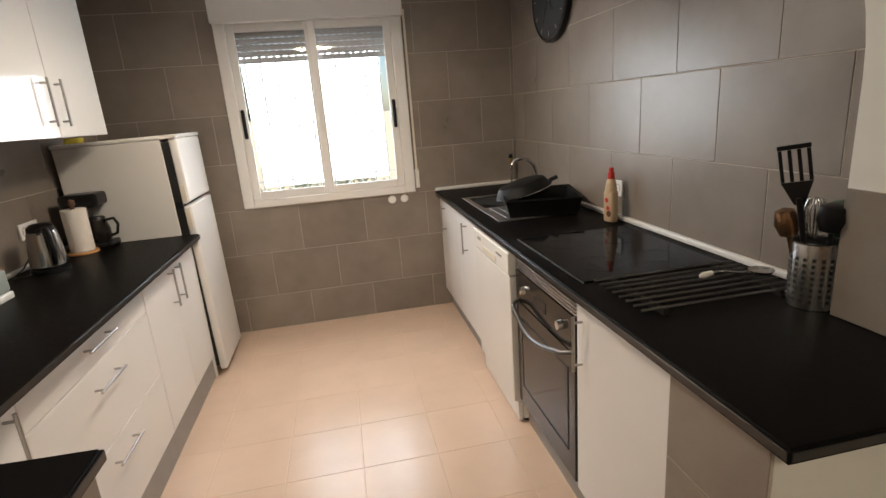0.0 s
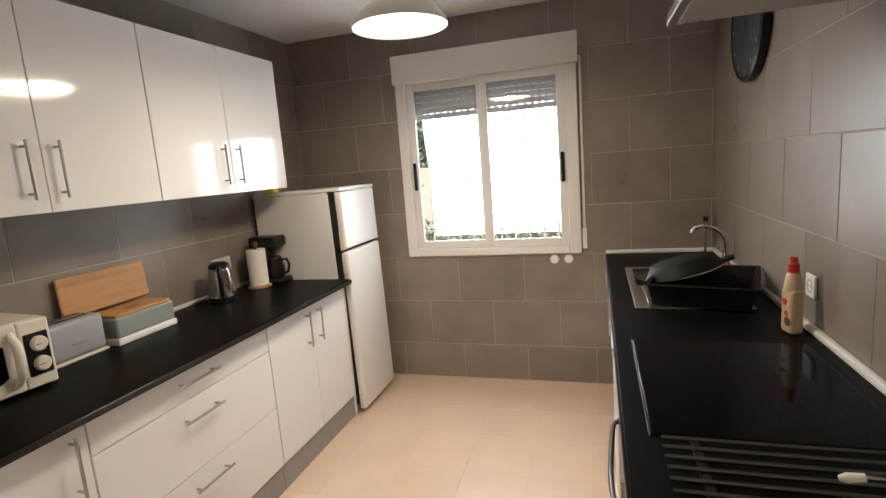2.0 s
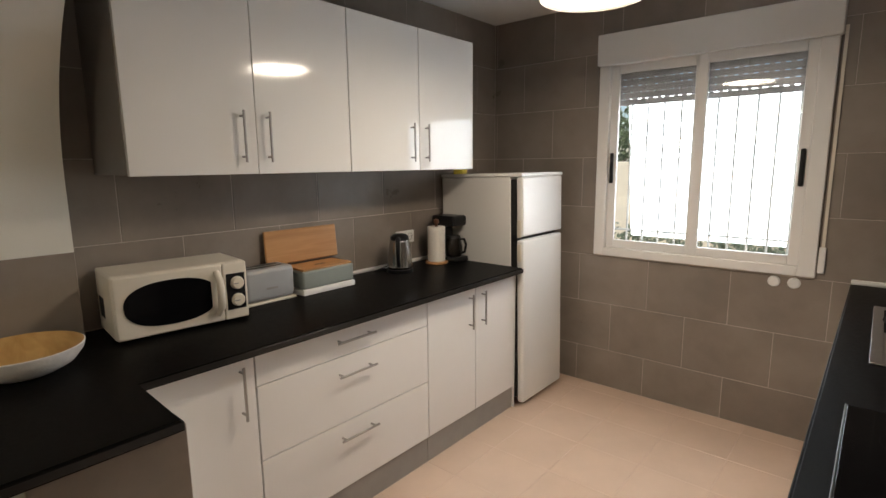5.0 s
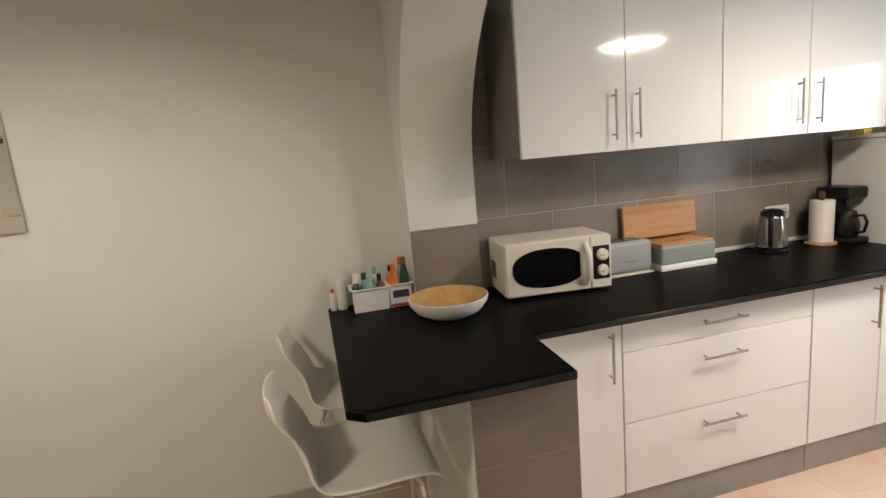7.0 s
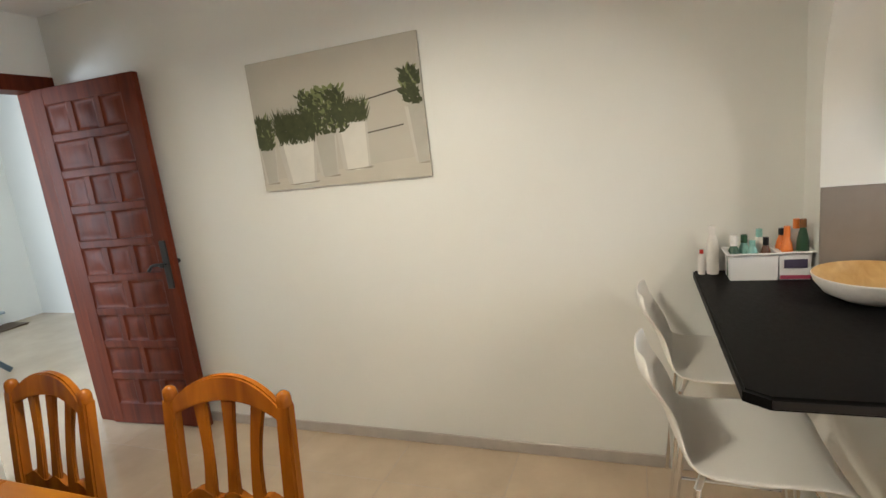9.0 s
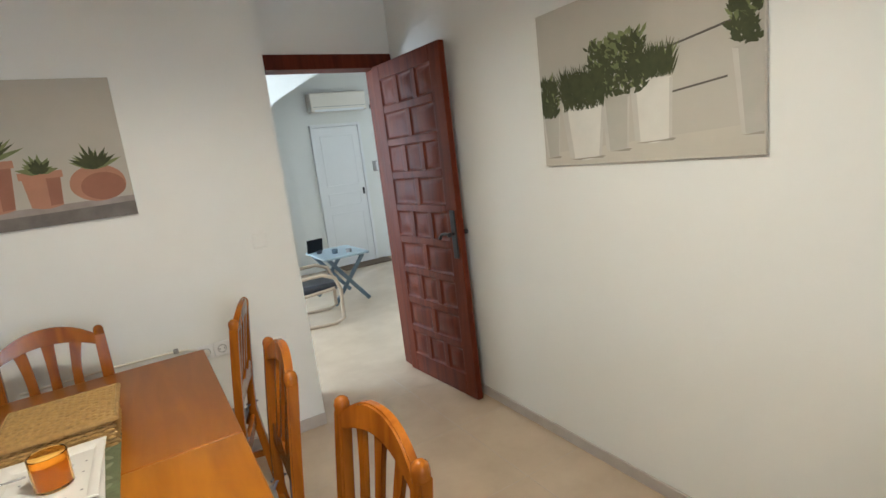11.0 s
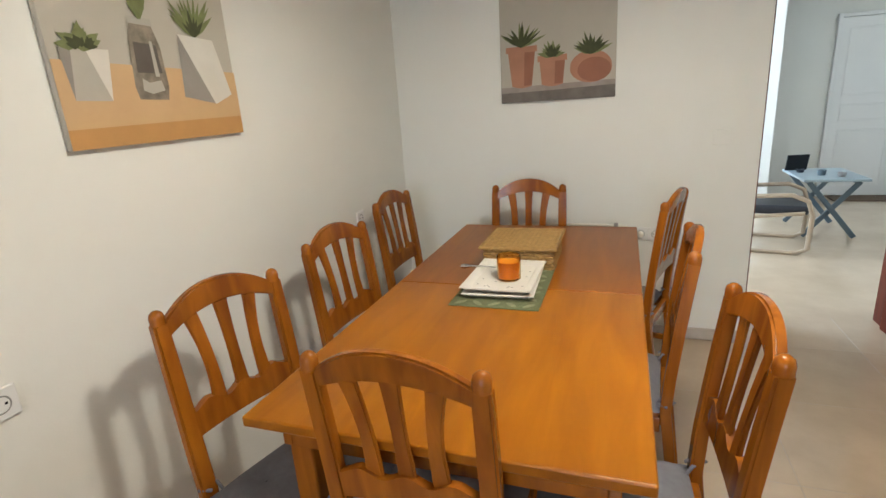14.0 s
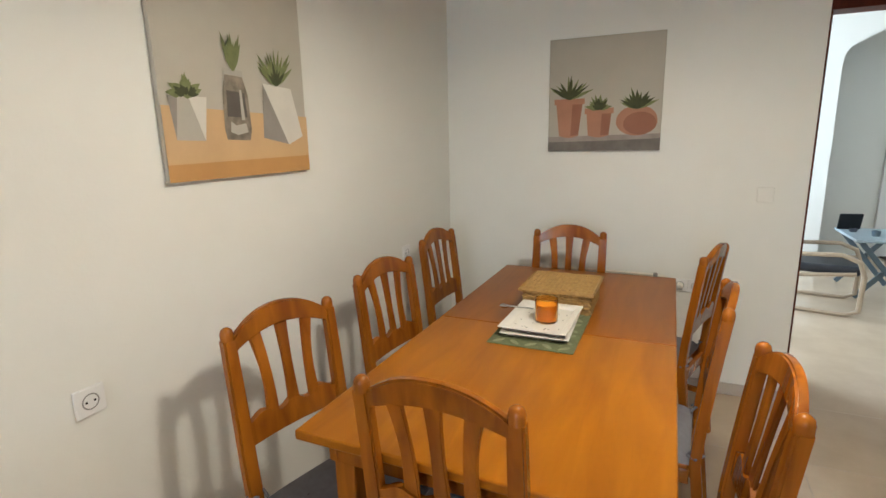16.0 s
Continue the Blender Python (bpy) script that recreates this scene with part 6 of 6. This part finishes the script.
def shrub(m, seed):
    """A low grey-green shrub: short stems and many small leaves."""
    r = random.Random(seed)
    t = thing("shrub", m, "low grey-green shrub at the foot of the garden wall", "shrub", "garden shrubs")
    verts, faces = [], []
    for k in range(6):
        a, l_ = r.uniform(0, math.tau), r.uniform(0.15, 0.32)
        e = Vector((math.cos(a) * l_, math.sin(a) * l_ * 0.6, r.uniform(0.35, 0.62)))
        part("stem", tube(B(), [(0, 0, 0), e * 0.6, e], [0.014, 0.010, 0.005], 5), M_TRUNK, t)
        for q in range(60):
            c = e + Vector([r.gauss(0, 0.13) for _ in range(3)])
            d = Vector([r.gauss(0, 1) for _ in range(3)]).normalized()
            sd = d.orthogonal().normalized() * 0.022
            n = len(verts)
            verts += [c - d * 0.045, c + sd, c + d * 0.045, c - sd]
            faces.append((n, n + 1, n + 2, n + 3))
    me = bpy.data.meshes.new("foliage")
    me.from_pydata(verts, [], faces)
    me.materials.append(M_SHRUB)
    fo = new("foliage", me)
    fo.parent = t
    fo["kind"] = "stuff"


M_SHRUB = mat("grey_green_leaf", (0.12, 0.15, 0.10), 0.6, var=0.4, scale=8)
for k in range(9):
    shrub(pose(-2.9 + k * 0.62, 4.75 + 0.12 * (k % 3), -0.25), 40 + k)

# ================= tiles =================
TILES = {}


def tile_at(w, h, place, parent, material, th=0.008, joint=0.0035):
    """One tile with a softened edge; local x across, y up, z out of the surface."""
    key = (round(w, 3), round(h, 3), material.name)
    if key not in TILES:
        bm = B()
        a, b = w / 2 - joint / 2, h / 2 - joint / 2
        rings = []
        for ins, z in ((0, 0.0), (0, th - 0.0014), (0.0016, th)):
            rings.append([bm.verts.new((sx * (a - ins), sy * (b - ins), z)) for sx, sy in ((-1, -1), (1, -1), (1, 1), (-1, 1))])
        for p, q in zip(rings, rings[1:]):
            for i in range(4):
                bm.faces.new((p[i], p[(i + 1) % 4], q[(i + 1) % 4], q[i]))
        bm.faces.new(rings[-1])
        TILES[key] = mesh_of("tile", bm, material, False)
    ob = new("tile", TILES[key])
    ob.parent = parent
    ob.matrix_basis = place


def spans(lo, hi, first, pitch):
    """Cuts of the stretch from lo to hi at first + k * pitch."""
    k = math.ceil((lo - first) / pitch)
    cuts = [lo]
    while first + k * pitch < hi - 0.012:
        if first + k * pitch > lo + 0.012:
            cuts.append(first + k * pitch)
        k += 1
    return list(zip(cuts, cuts[1:] + [hi]))


def courses():
    zs = [ZF] + [0.231 + 0.335 * k for k in range(7)] + [ZC]
    return [(k - 1, a, b) for k, (a, b) in enumerate(zip(zs, zs[1:]))]


for k, za, zb in courses():
    half = 0.24 if k % 2 == 0 else 0.0
    # north wall, cut round the window
    for ua, ub in spans(XW, XE, 0.320 + half, 0.48):
        pieces = [(ua, ub, za, zb)]
        if zb > FZ0 + 0.01 and za < FZ1 - 0.01:
            pieces = []
            if ua < FX0:
                pieces.append((ua, min(ub, FX0), za, zb))
            if ub > FX1:
                pieces.append((max(ua, FX1), ub, za, zb))
            if za < FZ0 and min(ub, FX1) > max(ua, FX0):
                pieces.append((max(ua, FX0), min(ub, FX1), za, FZ0))
            if zb > FZ1 and min(ub, FX1) > max(ua, FX0):
                pieces.append((max(ua, FX0), min(ub, FX1), FZ1, zb))
        for a, b, c_, d_ in pieces:
            if b - a > 0.015 and d_ - c_ > 0.015:
                tile_at(b - a, d_ - c_, pose((a + b) / 2, YN + 0.008, (c_ + d_) / 2, 90, 0, 0), wall_north, M_TILE)
    for ua, ub in spans(AY1, YN, -2.662 + (0.2415 if k % 2 == 0 else 0), 0.483):
        tile_at(ub - ua, zb - za, pose(XW - 0.008, (ua + ub) / 2, (za + zb) / 2, 90, 0, 90), wall_west_kitchen, M_TILE)
    for ua, ub in spans(AY1, YN, -2.222 + (0.248 if k % 2 == 0 else 0), 0.496):
        tile_at(ub - ua, zb - za, pose(XE + 0.008, (ua + ub) / 2, (za + zb) / 2, 90, 0, -90), wall_east_kitchen, M_TILE)

# tiles on the piers and half walls
pier = bpy.data.objects["wall_arch"]
tile_at(AY1 - AY0, 0.337, pose(0.175, (AY0 + AY1) / 2, 0.900 + 0.1685, 90, 0, 90), pier, M_TILE)
tile_at(AY1 - AY0, 0.340, pose(2.855, (AY0 + AY1) / 2, 0.900 + 0.170, 90, 0, -90), pier, M_TILE)
hw_w, hw_e = bpy.data.objects["half_wall_west"], bpy.data.objects["half_wall_east"]
for za, zb in ((ZF, 0.29), (0.29, 0.625), (0.625, 0.867)):
    tile_at(0.343, zb - za, pose(1.045, -3.0345, (za + zb) / 2, 90, 0, 90), hw_w, M_TILE)
    tile_at(0.303, zb - za, pose(2.345, -3.0685, (za + zb) / 2, 90, 0, -90), hw_e, M_TILE)
    # grout between the tiles
    part("grout", box(B(), (1.0452, -3.2055, za + 0.004), (1.0508, -2.8635, zb - 0.0005 if zb > 0.8 else zb + 0.004)), M_GROUT, hw_w)
    part("grout", box(B(), (2.3392, -3.2195, za + 0.004), (2.3448, -2.9175, zb - 0.0005 if zb > 0.8 else zb + 0.004)), M_GROUT, hw_e)

# floors
for ua, ub in spans(0.05, XE, 1.562, 0.342):
    for va, vb in spans(AY0, -0.02, -1.871, 0.344):
        tile_at(ub - ua, vb - va, pose((ua + ub) / 2, (va + vb) / 2, ZF - 0.006), floor_kitchen, M_FLOOR, 0.006, 0.0022)
for ua, ub in spans(0.0, XE, 1.554, 0.60):
    for va, vb in spans(YD - 0.14, AY0, -3.17, 0.60):
        tile_at(ub - ua, vb - va, pose((ua + ub) / 2, (va + vb) / 2, ZF - 0.005), floor_dining, M_MARBLE, 0.005, 0.0015)
